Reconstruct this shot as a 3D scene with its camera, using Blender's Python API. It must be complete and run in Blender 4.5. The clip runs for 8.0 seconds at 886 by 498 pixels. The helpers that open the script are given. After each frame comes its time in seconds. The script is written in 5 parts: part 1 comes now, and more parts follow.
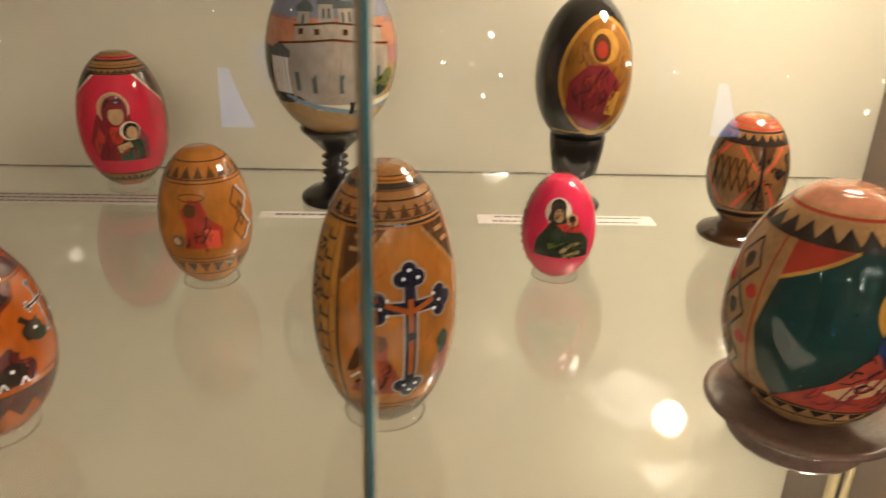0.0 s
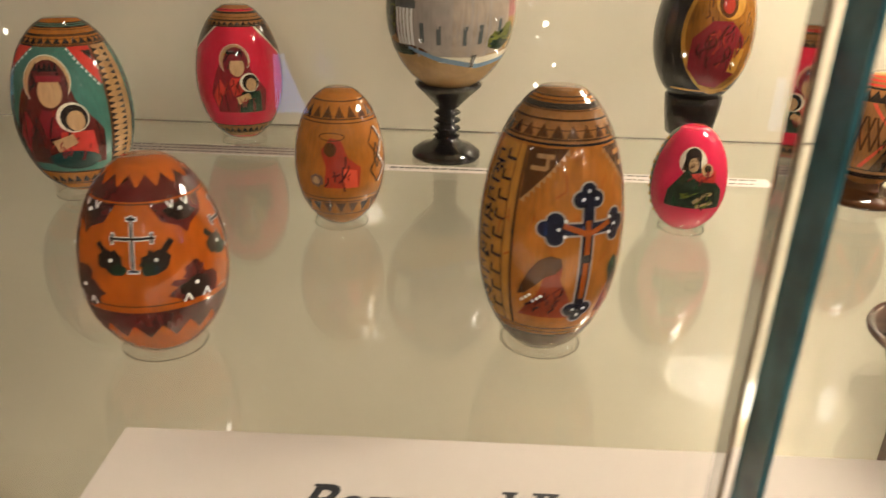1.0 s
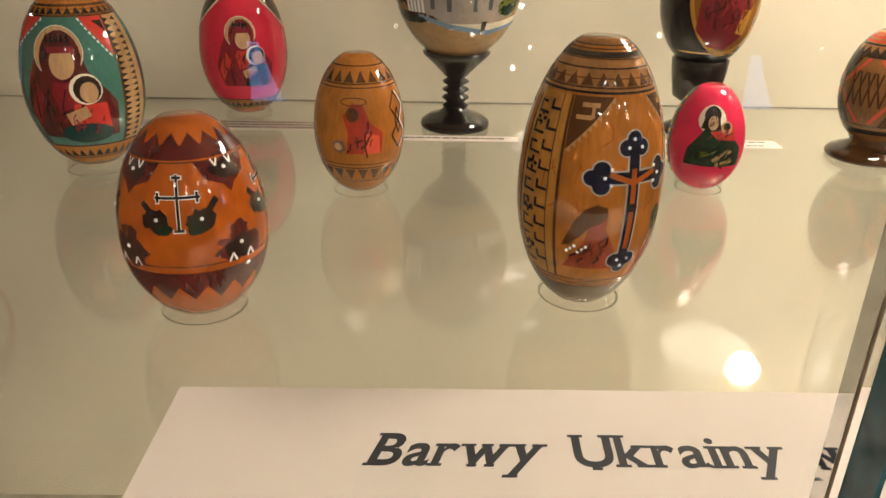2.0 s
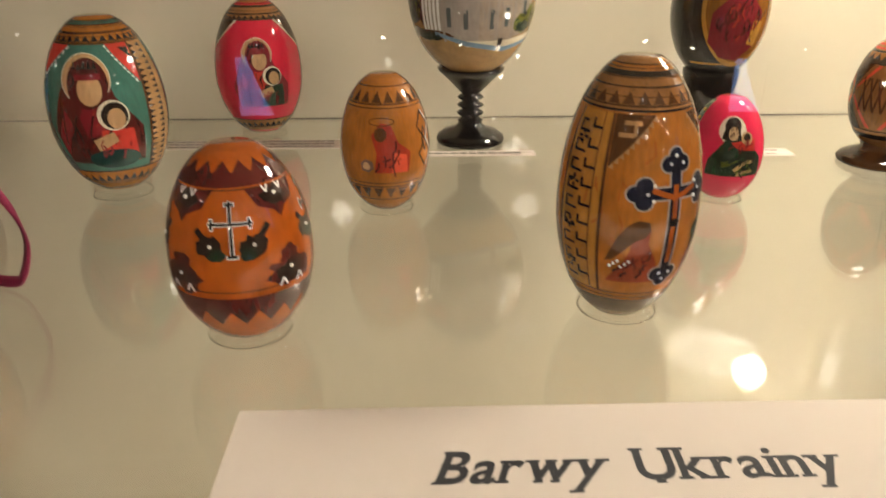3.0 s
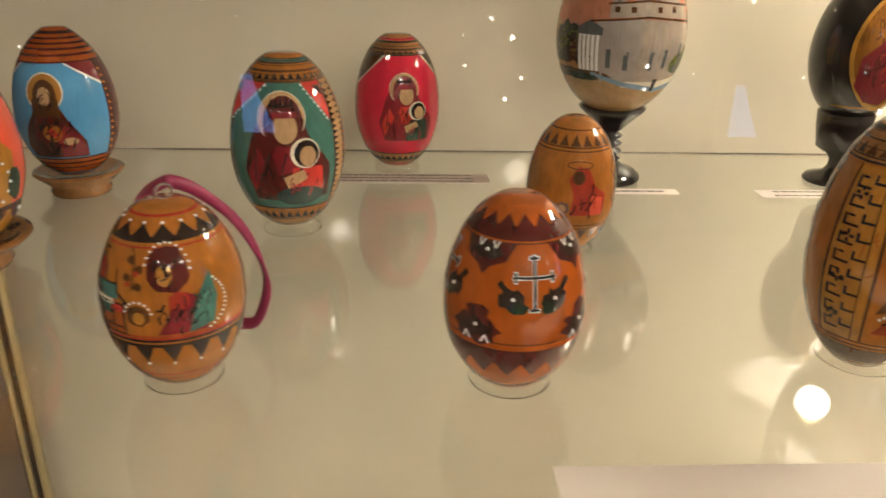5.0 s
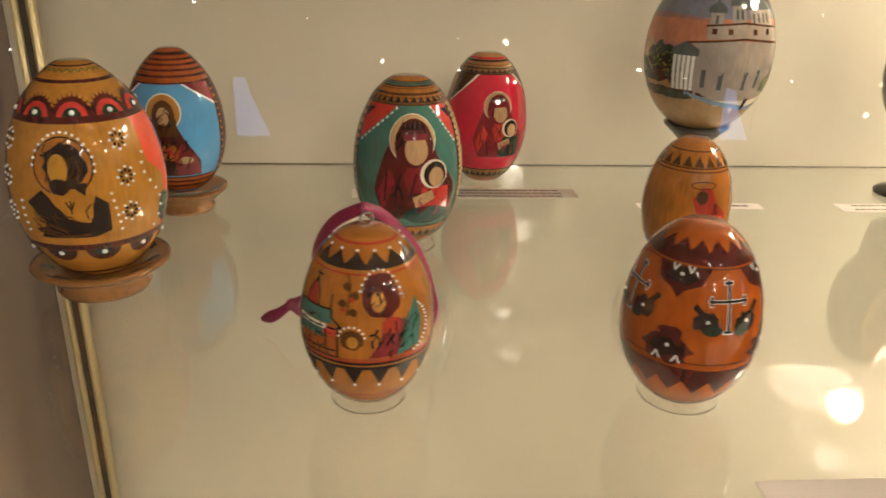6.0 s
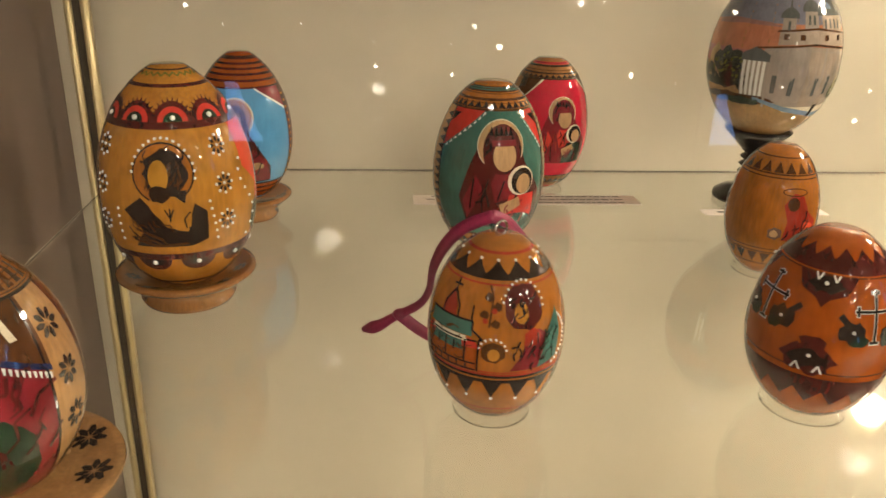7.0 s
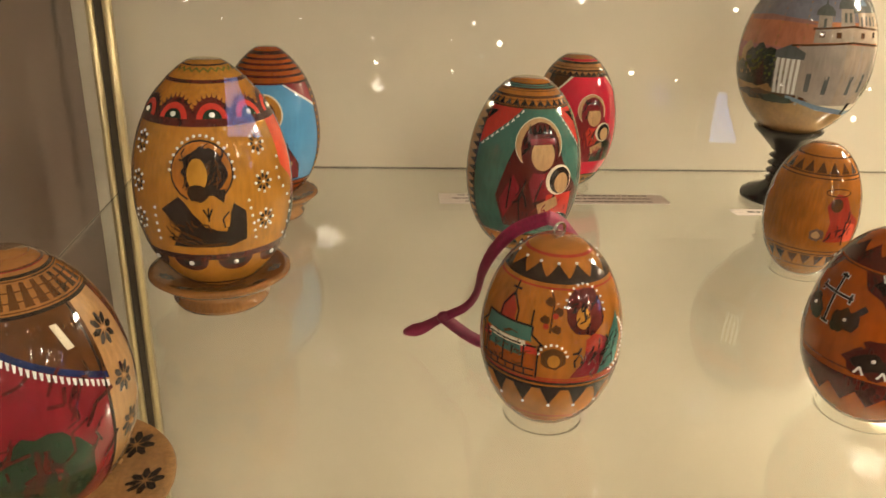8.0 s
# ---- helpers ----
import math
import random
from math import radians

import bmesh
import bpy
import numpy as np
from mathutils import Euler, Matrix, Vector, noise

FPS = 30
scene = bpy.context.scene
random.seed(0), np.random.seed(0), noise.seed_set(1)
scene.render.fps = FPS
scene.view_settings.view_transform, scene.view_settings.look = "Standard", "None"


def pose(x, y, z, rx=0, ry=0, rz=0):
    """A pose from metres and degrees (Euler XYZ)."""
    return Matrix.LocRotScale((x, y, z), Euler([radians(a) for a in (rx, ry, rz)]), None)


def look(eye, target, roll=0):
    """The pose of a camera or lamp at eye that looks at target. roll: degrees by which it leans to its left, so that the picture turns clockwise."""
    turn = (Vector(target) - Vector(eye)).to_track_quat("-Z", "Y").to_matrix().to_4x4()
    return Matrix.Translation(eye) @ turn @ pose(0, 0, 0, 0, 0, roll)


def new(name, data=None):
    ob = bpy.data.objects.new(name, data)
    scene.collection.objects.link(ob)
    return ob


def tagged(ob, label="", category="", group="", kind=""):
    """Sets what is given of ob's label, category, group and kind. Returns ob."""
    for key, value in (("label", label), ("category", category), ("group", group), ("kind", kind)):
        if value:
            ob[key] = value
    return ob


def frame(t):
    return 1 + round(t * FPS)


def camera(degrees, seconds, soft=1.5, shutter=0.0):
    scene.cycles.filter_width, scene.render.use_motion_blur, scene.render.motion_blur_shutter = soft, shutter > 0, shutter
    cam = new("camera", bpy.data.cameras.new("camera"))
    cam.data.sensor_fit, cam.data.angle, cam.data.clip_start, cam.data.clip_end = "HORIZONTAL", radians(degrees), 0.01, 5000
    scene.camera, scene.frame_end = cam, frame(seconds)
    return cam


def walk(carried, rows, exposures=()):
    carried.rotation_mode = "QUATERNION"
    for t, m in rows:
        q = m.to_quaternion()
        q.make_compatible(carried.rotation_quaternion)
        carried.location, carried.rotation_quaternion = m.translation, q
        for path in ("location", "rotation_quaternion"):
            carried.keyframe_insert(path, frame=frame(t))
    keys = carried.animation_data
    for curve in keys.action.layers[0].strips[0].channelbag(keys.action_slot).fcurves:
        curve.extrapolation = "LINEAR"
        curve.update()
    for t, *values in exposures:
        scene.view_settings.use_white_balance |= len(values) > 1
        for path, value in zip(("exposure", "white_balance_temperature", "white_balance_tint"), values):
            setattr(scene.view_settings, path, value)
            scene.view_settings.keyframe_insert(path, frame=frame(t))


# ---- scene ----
cam = camera(60.6, 8.0, soft=1.5, shutter=0.5)
ROWS = [
    (0, (-0.0043, -0.0004, 0.1392), (0.0147, 0.4585, -0.0584), 1.63),
    (0.5, (-0.0188, -0.0042, 0.1290), (-0.0236, 0.4567, -0.0649), 1.34),
    (1, (-0.0407, -0.0093, 0.1208), (-0.0476, 0.4479, -0.0814), 1.93),
    (1.5, (-0.0572, -0.0130, 0.1165), (-0.0615, 0.4438, -0.0867), 1.59),
    (1.7, (-0.0581, -0.0126, 0.1125), (-0.0555, 0.4415, -0.0970), 1.48),
    (2.8, (-0.0699, -0.0148, 0.1113), (-0.0545, 0.4402, -0.0953), 0.50),
    (3, (-0.0751, -0.0146, 0.1156), (-0.0599, 0.4417, -0.0883), 0.00),
    (3.5, (-0.0974, -0.0120, 0.1191), (-0.0820, 0.4478, -0.0769), 0.36),
    (4, (-0.1178, -0.0051, 0.1206), (-0.0982, 0.4546, -0.0751), 0.65),
    (5.3, (-0.1771, -0.0104, 0.1274), (-0.1488, 0.4502, -0.0652), 1.39),
    (5.5, (-0.1910, -0.0115, 0.1306), (-0.1613, 0.4490, -0.0618), 1.29),
    (6, (-0.2191, -0.0108, 0.1322), (-0.1798, 0.4492, -0.0598), 1.70),
    (6.5, (-0.2435, -0.0058, 0.1313), (-0.1999, 0.4543, -0.0595), 2.01),
    (7, (-0.2606, -0.0014, 0.1298), (-0.2108, 0.4590, -0.0589), 2.06),
    (7.5, (-0.2713, 0.0020, 0.1304), (-0.2157, 0.4631, -0.0547), 2.42),
    (8, (-0.2761, 0.0063, 0.1284), (-0.2235, 0.4655, -0.0623), 2.37),
]
walk(cam, [(t, look(eye, target, roll)) for t, eye, target, roll in ROWS],
     [(0, -0.13, 6000, 10), (0.5, -0.06, 6000, 10), (4, 0.0, 6000, 10), (5.5, 0.10, 6100, 10), (7, 0.24, 6350, 10), (8, 0.30, 6500, 10)])

# ---- world, lamps, exposure ----
world = bpy.data.worlds.new("room_dusk")
scene.world = world
world.use_nodes = True
world.node_tree.nodes["Background"].inputs[0].default_value = (0.9, 0.75, 0.55, 1)
world.node_tree.nodes["Background"].inputs[1].default_value = 0.05


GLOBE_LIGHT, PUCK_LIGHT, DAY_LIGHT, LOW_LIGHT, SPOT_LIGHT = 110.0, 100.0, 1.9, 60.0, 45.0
# unseen globes and smaller bulbs, added as room light and for glints on the eggs
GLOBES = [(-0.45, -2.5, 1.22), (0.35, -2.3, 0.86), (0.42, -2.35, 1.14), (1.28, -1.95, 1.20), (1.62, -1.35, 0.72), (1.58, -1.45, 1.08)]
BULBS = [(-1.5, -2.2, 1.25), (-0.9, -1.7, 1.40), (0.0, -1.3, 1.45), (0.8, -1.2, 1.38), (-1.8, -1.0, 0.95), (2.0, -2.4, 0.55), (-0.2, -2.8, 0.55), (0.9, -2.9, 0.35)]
# small spots on the far room wall, as x and z
SPOTS = [(0.10, -0.28), (0.11, -0.41), (0.65, -0.10), (0.75, -0.095), (0.91, -0.40), (-0.53, -0.21), (2.05, -0.45), (2.01, -0.59), (-1.75, -0.36), (-0.99, -0.15),
         (-0.85, -0.22), (0.36, -0.46), (0.31, -0.29), (1.62, -0.44), (1.34, -0.12), (1.70, -0.15), (-0.22, -0.38), (-2.01, -0.40), (1.12, -0.43), (0.29, -0.55)]


# ---- materials ----
def shader(name):
    m = bpy.data.materials.new(name)
    m.use_nodes = True
    return m, m.node_tree.nodes, m.node_tree.links, m.node_tree.nodes["Principled BSDF"]


def ramp(nodes, links, fac, stops):
    r = nodes.new("ShaderNodeValToRGB")
    el = r.color_ramp.elements
    while len(el) < len(stops):
        el.new(0.5)
    for e, (p, c) in zip(el, stops):
        e.position, e.color = p, (*c, 1)
    links.new(fac, r.inputs[0])
    return r.outputs[0]


def texture(nodes, links, kind, scale, detail=4.0, stretch=(1, 1, 1)):
    co = nodes.new("ShaderNodeTexCoord")
    mp = nodes.new("ShaderNodeMapping")
    mp.inputs["Scale"].default_value = stretch
    links.new(co.outputs["Object"], mp.inputs[0])
    n = nodes.new("ShaderNodeTexNoise")
    n.inputs["Scale"].default_value, n.inputs["Detail"].default_value = scale, detail
    links.new(mp.outputs[0], n.inputs[0])
    return n.outputs["Fac"]


def shade(c, k):
    return tuple(min(1.0, v * k) for v in c)


def lacquer(name, colour, vary=0.22, grain=(1, 1, 0.12), scale=900.0, gloss=0.035):
    """Paint or stained wood under clear varnish: fine streaks, broad brush clouds, slightly wavy coat."""
    m, n, l, b = shader(name)
    fine = texture(n, l, "noise", scale, 5.0, grain)
    broad = texture(n, l, "noise", 150.0, 5.0)
    mix = n.new("ShaderNodeMix")
    mix.data_type = "FLOAT"
    mix.inputs[0].default_value = 0.5
    l.new(fine, mix.inputs[2])
    l.new(broad, mix.inputs[3])
    l.new(ramp(n, l, mix.outputs[0], [(0.3, shade(colour, 1 - vary)), (0.7, shade(colour, 1 + vary))]), b.inputs["Base Color"])
    b.inputs["Roughness"].default_value, b.inputs["Specular IOR Level"].default_value = 0.6, 0.0
    b.inputs["Coat Weight"].default_value = 1.0
    b.inputs["Coat Roughness"].default_value = gloss
    b.inputs["Coat IOR"].default_value = 1.75
    bump = n.new("ShaderNodeBump")
    bump.inputs["Strength"].default_value, bump.inputs["Distance"].default_value = 0.10, 0.00012
    l.new(texture(n, l, "noise", 420.0, 2.0, (1, 1, 1.6)), bump.inputs["Height"])
    l.new(bump.outputs[0], b.inputs["Coat Normal"])
    return m


def plain(name, colour, rough, vary=0.08, scale=300.0, metal=0.0):
    m, n, l, b = shader(name)
    f = texture(n, l, "noise", scale, 6.0)
    l.new(ramp(n, l, f, [(0.3, shade(colour, 1 - vary)), (0.7, shade(colour, 1 + vary))]), b.inputs["Base Color"])
    b.inputs["Roughness"].default_value, b.inputs["Metallic"].default_value = rough, metal
    return m


def clear_glass(name, tint, rough=0.0, ior=1.5):
    m, n, l, b = shader(name)
    b.inputs["Base Color"].default_value = (*tint, 1)
    b.inputs["Roughness"].default_value, b.inputs["IOR"].default_value = rough, ior
    b.inputs["Transmission Weight"].default_value = 1.0
    return m


def thin_film(name, tint, gloss):
    m, n, l, b = shader(name)
    n.remove(b)
    t, g, mx = n.new("ShaderNodeBsdfTransparent"), n.new("ShaderNodeBsdfGlossy"), n.new("ShaderNodeMixShader")
    t.inputs[0].default_value = (*tint, 1)
    g.inputs["Roughness"].default_value = 0.03
    mx.inputs[0].default_value = gloss
    l.new(t.outputs[0], mx.inputs[1])
    l.new(g.outputs[0], mx.inputs[2])
    l.new(mx.outputs[0], n["Material Output"].inputs[0])
    return m


def laminate(name, colour, coat=1.0):
    """Cream glossy board, faintly clouded."""
    m, n, l, b = shader(name)
    f = texture(n, l, "noise", 7.0, 5.0)
    l.new(ramp(n, l, f, [(0.3, shade(colour, 0.91)), (0.7, shade(colour, 1.07))]), b.inputs["Base Color"])
    b.inputs["Roughness"].default_value = 0.6
    b.inputs["Coat Weight"].default_value, b.inputs["Coat Roughness"].default_value, b.inputs["Coat IOR"].default_value = coat, 0.006, 1.75
    return m


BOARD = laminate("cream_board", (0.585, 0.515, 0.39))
# beige taken down to brown: the dim left side's shade is in this colour
SIDE = laminate("darkened_side_board", (0.14, 0.092, 0.068), 0.5)
SHELF = clear_glass("shelf_glass", (0.965, 0.975, 0.95))
PANE = clear_glass("pane_glass", (0.985, 0.99, 0.985))
EDGE = plain("glass_edge_green", (0.055, 0.185, 0.215), 0.08, 0.4, 120.0)
# brown stands in for the inner reflection in the rear pane's edge
BROWN_EDGE = plain("glass_edge_brown", (0.30, 0.20, 0.11), 0.5)
BRASS = plain("brass", (0.62, 0.50, 0.27), 0.30, 0.1, 500.0, 0.45)
SLOT = plain("dark_slot", (0.05, 0.035, 0.02), 0.7)
PLASTER = plain("room_plaster", (0.085, 0.070, 0.055), 0.9)
PARQUET = plain("room_parquet", (0.09, 0.05, 0.025), 0.5)
PAPER = plain("paper", (0.66, 0.57, 0.50), 0.85, 0.03, 700.0)
INK = plain("ink", (0.02, 0.02, 0.025), 0.7)
GREY_INK = plain("grey_ink", (0.10, 0.085, 0.075), 0.7)
PLASTIC = thin_film("clear_plastic", (0.98, 0.98, 0.97), 0.065)


def glowing(name, colour, strength):
    m, n, l, b = shader(name)
    b.inputs["Base Color"].default_value = (*colour, 1)
    b.inputs["Emission Color"].default_value, b.inputs["Emission Strength"].default_value = (*colour, 1), strength
    return m


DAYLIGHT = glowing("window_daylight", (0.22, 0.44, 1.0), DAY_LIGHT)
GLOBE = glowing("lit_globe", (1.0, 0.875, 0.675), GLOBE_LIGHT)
SHELF_GLINT = glowing("shelf_glint_glow", (1.0, 0.90, 0.72), LOW_LIGHT)
SPOT = glowing("lit_spot", (1.0, 0.92, 0.76), SPOT_LIGHT)
PUCK = glowing("lit_puck", (1.0, 0.88, 0.66), PUCK_LIGHT)
BLACK = lacquer("black_lacquer", (0.006, 0.005, 0.005), 0.3)
RIBBON = plain("wine_satin", (0.22, 0.012, 0.05), 0.4, 0.25, 1500.0)
STEEL = plain("steel", (0.6, 0.58, 0.55), 0.25, 0.1, 400.0, 1.0)

PAINT = {
    "amber": lacquer("amber_wood", (0.292, 0.0989, 0.0129), 0.3),
    "amber_light": lacquer("light_amber_wood", (0.335, 0.142, 0.0189), 0.28),
    "orange": lacquer("orange_stain", (0.31, 0.0645, 0.00516), 0.28),
    "honey": lacquer("dark_honey_paint", (0.20, 0.075, 0.008), 0.5),
    "deep_orange": lacquer("deep_orange_stain", (0.258, 0.0559, 0.00688), 0.3),
    "tan": lacquer("tan_wood", (0.232, 0.0989, 0.0284), 0.35),
    "pale_tan": lacquer("pale_tan_wood", (0.327, 0.172, 0.0645), 0.3),
    "brown": lacquer("brown_stain", (0.0731, 0.0258, 0.00774), 0.35),
    "taupe": lacquer("taupe_stain", (0.13, 0.075, 0.055), 0.35),
    "maroon": lacquer("maroon_paint", (0.0731, 0.0103, 0.0086), 0.3),
    "dark": lacquer("dark_paint", (0.026, 0.015, 0.011), 0.45),
    "navy": lacquer("navy_paint", (0.010, 0.011, 0.024), 0.4),
    "crimson": lacquer("crimson_paint", (0.482, 0.0138, 0.0344), 0.18),
    "pink_red": lacquer("raspberry_paint", (0.568, 0.0172, 0.0602), 0.12),
    "red": lacquer("red_paint", (0.43, 0.0301, 0.0215), 0.25),
    "brick_red": lacquer("brick_red_paint", (0.284, 0.0258, 0.0138), 0.3),
    "rust": lacquer("rust_red_paint", (0.20, 0.032, 0.012), 0.35),
    "wine": lacquer("wine_paint", (0.163, 0.012, 0.0172), 0.3),
    "vermilion": lacquer("vermilion_paint", (0.619, 0.0774, 0.0344), 0.15),
    "teal": lacquer("teal_paint", (0.042, 0.122, 0.094), 0.25),
    "deep_teal": lacquer("deep_teal_paint", (0.00516, 0.031, 0.0292), 0.3),
    "leaf": lacquer("leaf_green_paint", (0.016, 0.036, 0.018), 0.35),
    "olive": lacquer("olive_paint", (0.112, 0.112, 0.0172), 0.3),
    "sky_blue": lacquer("sky_blue_paint", (0.0774, 0.249, 0.447), 0.15),
    "slate": lacquer("slate_blue_paint", (0.146, 0.206, 0.275), 0.25),
    "blue": lacquer("blue_paint", (0.010, 0.018, 0.065), 0.25),
    "white": lacquer("white_paint", (0.671, 0.654, 0.602), 0.06),
    "cream": lacquer("cream_paint", (0.619, 0.533, 0.387), 0.15),
    "skin_tan": lacquer("sand_paint", (0.40, 0.235, 0.11), 0.25),
    "gold": lacquer("gold_paint", (0.396, 0.189, 0.0258), 0.3),
    "wall_cream": lacquer("cream_wall_paint", (0.32, 0.25, 0.19), 0.25),
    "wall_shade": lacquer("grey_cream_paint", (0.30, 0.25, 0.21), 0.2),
    "dome_grey": lacquer("grey_green_dome_paint", (0.085, 0.092, 0.088), 0.3),
    "dusk_pink": lacquer("dusk_pink_paint", (0.42, 0.155, 0.08), 0.25),
    "dusk_rose": lacquer("dusk_rose_paint", (0.33, 0.13, 0.115), 0.25),
    "dusk_smoke": lacquer("dusk_smoke_paint", (0.27, 0.135, 0.115), 0.25),
    "dusk_grey": lacquer("dusk_grey_paint", (0.165, 0.165, 0.215), 0.25),
    "sand": lacquer("sand_ground_paint", (0.29, 0.16, 0.055), 0.25),
    "black": BLACK,
}


# ---- building helpers ----
def finish(name, bm, material, smooth=True):
    bmesh.ops.recalc_face_normals(bm, faces=bm.faces)
    me = bpy.data.meshes.new(name)
    bm.to_mesh(me)
    bm.free()
    for p in me.polygons:
        p.use_smooth = smooth
    me.materials.append(material)
    return me


def part(name, bm, material, parent, label="", smooth=True):
    ob = new(name, finish(name, bm, material, smooth))
    ob.parent = parent
    if label:
        tagged(ob, label)
    return ob


def thing(name, place, label, category, group="", kind="", turn=0.0):
    ob = new(name)
    ob.empty_display_size = 0.01
    ob.matrix_world = pose(*place, 0, 0, turn)
    return tagged(ob, label, category, group, kind)


def box_mesh(x0, x1, y0, y1, z0, z1, bevel=0.0):
    bm = bmesh.new()
    bmesh.ops.create_cube(bm, size=1, matrix=Matrix.Translation(((x0 + x1) / 2, (y0 + y1) / 2, (z0 + z1) / 2)) @ Matrix.Diagonal((x1 - x0, y1 - y0, z1 - z0, 1)))
    if bevel:
        bmesh.ops.bevel(bm, geom=bm.edges[:], offset=bevel, segments=2, affect="EDGES")
    return bm


def lathe(profile, steps=48):
    """Turned solid from (radius, height) pairs, from the bottom up."""
    bm = bmesh.new()
    rings = []
    for r, z in profile:
        if r < 1e-6:
            rings.append([bm.verts.new((0, 0, z))])
        else:
            rings.append([bm.verts.new((r * math.sin(2 * math.pi * i / steps), -r * math.cos(2 * math.pi * i / steps), z)) for i in range(steps)])
    for a, b in zip(rings, rings[1:]):
        for i in range(steps):
            j = (i + 1) % steps
            quad = [a[i % len(a)], a[j % len(a)], b[j % len(b)], b[i % len(b)]]
            uniq = list(dict.fromkeys(quad))
            if len(uniq) > 2:
                bm.faces.new(uniq)
    return bm


def slab(name, x0, x1, y0, y1, z0, z1, material, label, category, bevel=0.0):
    ob = new(name, finish(name, box_mesh(x0, x1, y0, y1, z0, z1, bevel), material, False))
    return tagged(ob, label, category, kind="structure")


# ---- cabinet and room ----
XL, XR, YB, ZB, ZT = -0.435, 0.284, 0.462, -0.33, 0.27
slab("wall_back", XL - 0.018, XR + 0.018, YB, YB + 0.018, ZB, ZT, BOARD, "cream glossy laminated back panel of the display cabinet", "panel")
slab("wall_left", XL - 0.018, XL, 0.05, YB - 0.001, ZB, ZT, SIDE, "glossy side panel of the display cabinet, beige darkened for shade", "panel")
slab("wall_right", XR, XR + 0.018, 0.05, YB - 0.001, ZB, ZT, SIDE, "glossy side panel of the display cabinet, beige darkened for shade", "panel")
slab("cabinet_floor", XL - 0.018, XR + 0.018, 0.05, YB + 0.018, ZB - 0.02, ZB - 0.001, BOARD, "cream laminated floor of the display cabinet", "panel")
slab("cabinet_ceiling", XL - 0.018, XR + 0.018, 0.05, YB + 0.018, ZT + 0.001, ZT + 0.02, BOARD, "cream laminated top of the display cabinet", "panel")
slab("cabinet_base", XL - 0.018, XR + 0.018, 0.05, YB + 0.018, -1.2, ZB - 0.021, SIDE, "plain laminated base of the display cabinet, in the darkened beige", "cabinet")
slab("room_floor", -2.6, 2.6, -3.2, 1.0, -1.25, -1.2, PARQUET, "dark parquet floor of the exhibition room", "floor")
slab("room_ceiling", -2.6, 2.6, -3.2, 1.0, 1.6, 1.65, PLASTER, "dark painted ceiling of the exhibition room", "ceiling")
slab("room_wall_back", -2.6, 2.6, -3.25, -3.2, -1.2, 1.6, PLASTER, "dark painted wall of the exhibition room", "wall")
slab("room_wall_front", -2.6, 2.6, 1.0, 1.05, -1.2, 1.6, PLASTER, "dark painted wall of the exhibition room", "wall")
slab("room_wall_left", -2.65, -2.6, -3.2, 1.0, -1.2, 1.6, PLASTER, "dark painted wall of the exhibition room", "wall")
slab("room_wall_right", 2.6, 2.65, -3.2, 1.0, -1.2, 1.6, PLASTER, "dark painted wall of the exhibition room", "wall")

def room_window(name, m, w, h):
    """A daylit window in a room wall: frame, glazing bars, a pale blue pane and an added mask."""
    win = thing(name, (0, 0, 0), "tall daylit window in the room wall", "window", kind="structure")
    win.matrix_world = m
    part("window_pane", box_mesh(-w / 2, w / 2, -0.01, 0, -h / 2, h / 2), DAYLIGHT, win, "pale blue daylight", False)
    for x0, x1, z0, z1 in ((-w / 2 - 0.06, -w / 2, -h / 2 - 0.06, h / 2 + 0.06), (w / 2, w / 2 + 0.06, -h / 2 - 0.06, h / 2 + 0.06), (-w / 2, w / 2, h / 2, h / 2 + 0.06), (-w / 2, w / 2, -h / 2 - 0.06, -h / 2)):
        part("window_bar", box_mesh(x0, x1, -0.005, 0.03, z0, z1), PLASTER, win, smooth=False)
    # folded sheet added to trim the pane's reflected glow to a slanted shape
    bm = bmesh.new()
    folds = 10
    rows = []
    for i in range(folds + 1):
        x = -0.15 * w + 0.65 * w * i / folds
        low_end = h / 2 - h * (i / folds) ** 0.8
        rows.append([bm.verts.new((x, 0.008 + 0.006 * (i % 2), z)) for z in (h / 2, low_end)])
    for p, q in zip(rows, rows[1:]):
        bm.faces.new([p[0], q[0], q[1], p[1]])
    bmesh.ops.solidify(bm, geom=bm.faces[:], thickness=0.002)
    part("curtain", bm, PLASTER, win, "dark slanted sheet added to trim the glowing pane", False)


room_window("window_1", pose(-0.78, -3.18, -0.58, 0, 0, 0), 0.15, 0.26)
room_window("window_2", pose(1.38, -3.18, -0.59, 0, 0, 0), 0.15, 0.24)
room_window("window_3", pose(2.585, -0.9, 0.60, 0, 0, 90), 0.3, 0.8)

# the cords only hang these added light sources from the ceiling
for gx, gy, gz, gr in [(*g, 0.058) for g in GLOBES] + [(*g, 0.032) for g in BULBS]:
    lamp = thing("pendant_lamp", (gx, gy, gz), "glowing globe on a cord, added for room light and egg glints", "lamp", "pendant lamps")
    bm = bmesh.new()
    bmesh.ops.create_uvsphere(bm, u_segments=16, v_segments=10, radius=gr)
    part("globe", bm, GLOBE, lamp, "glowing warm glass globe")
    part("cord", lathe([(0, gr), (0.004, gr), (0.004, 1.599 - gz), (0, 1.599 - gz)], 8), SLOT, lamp)
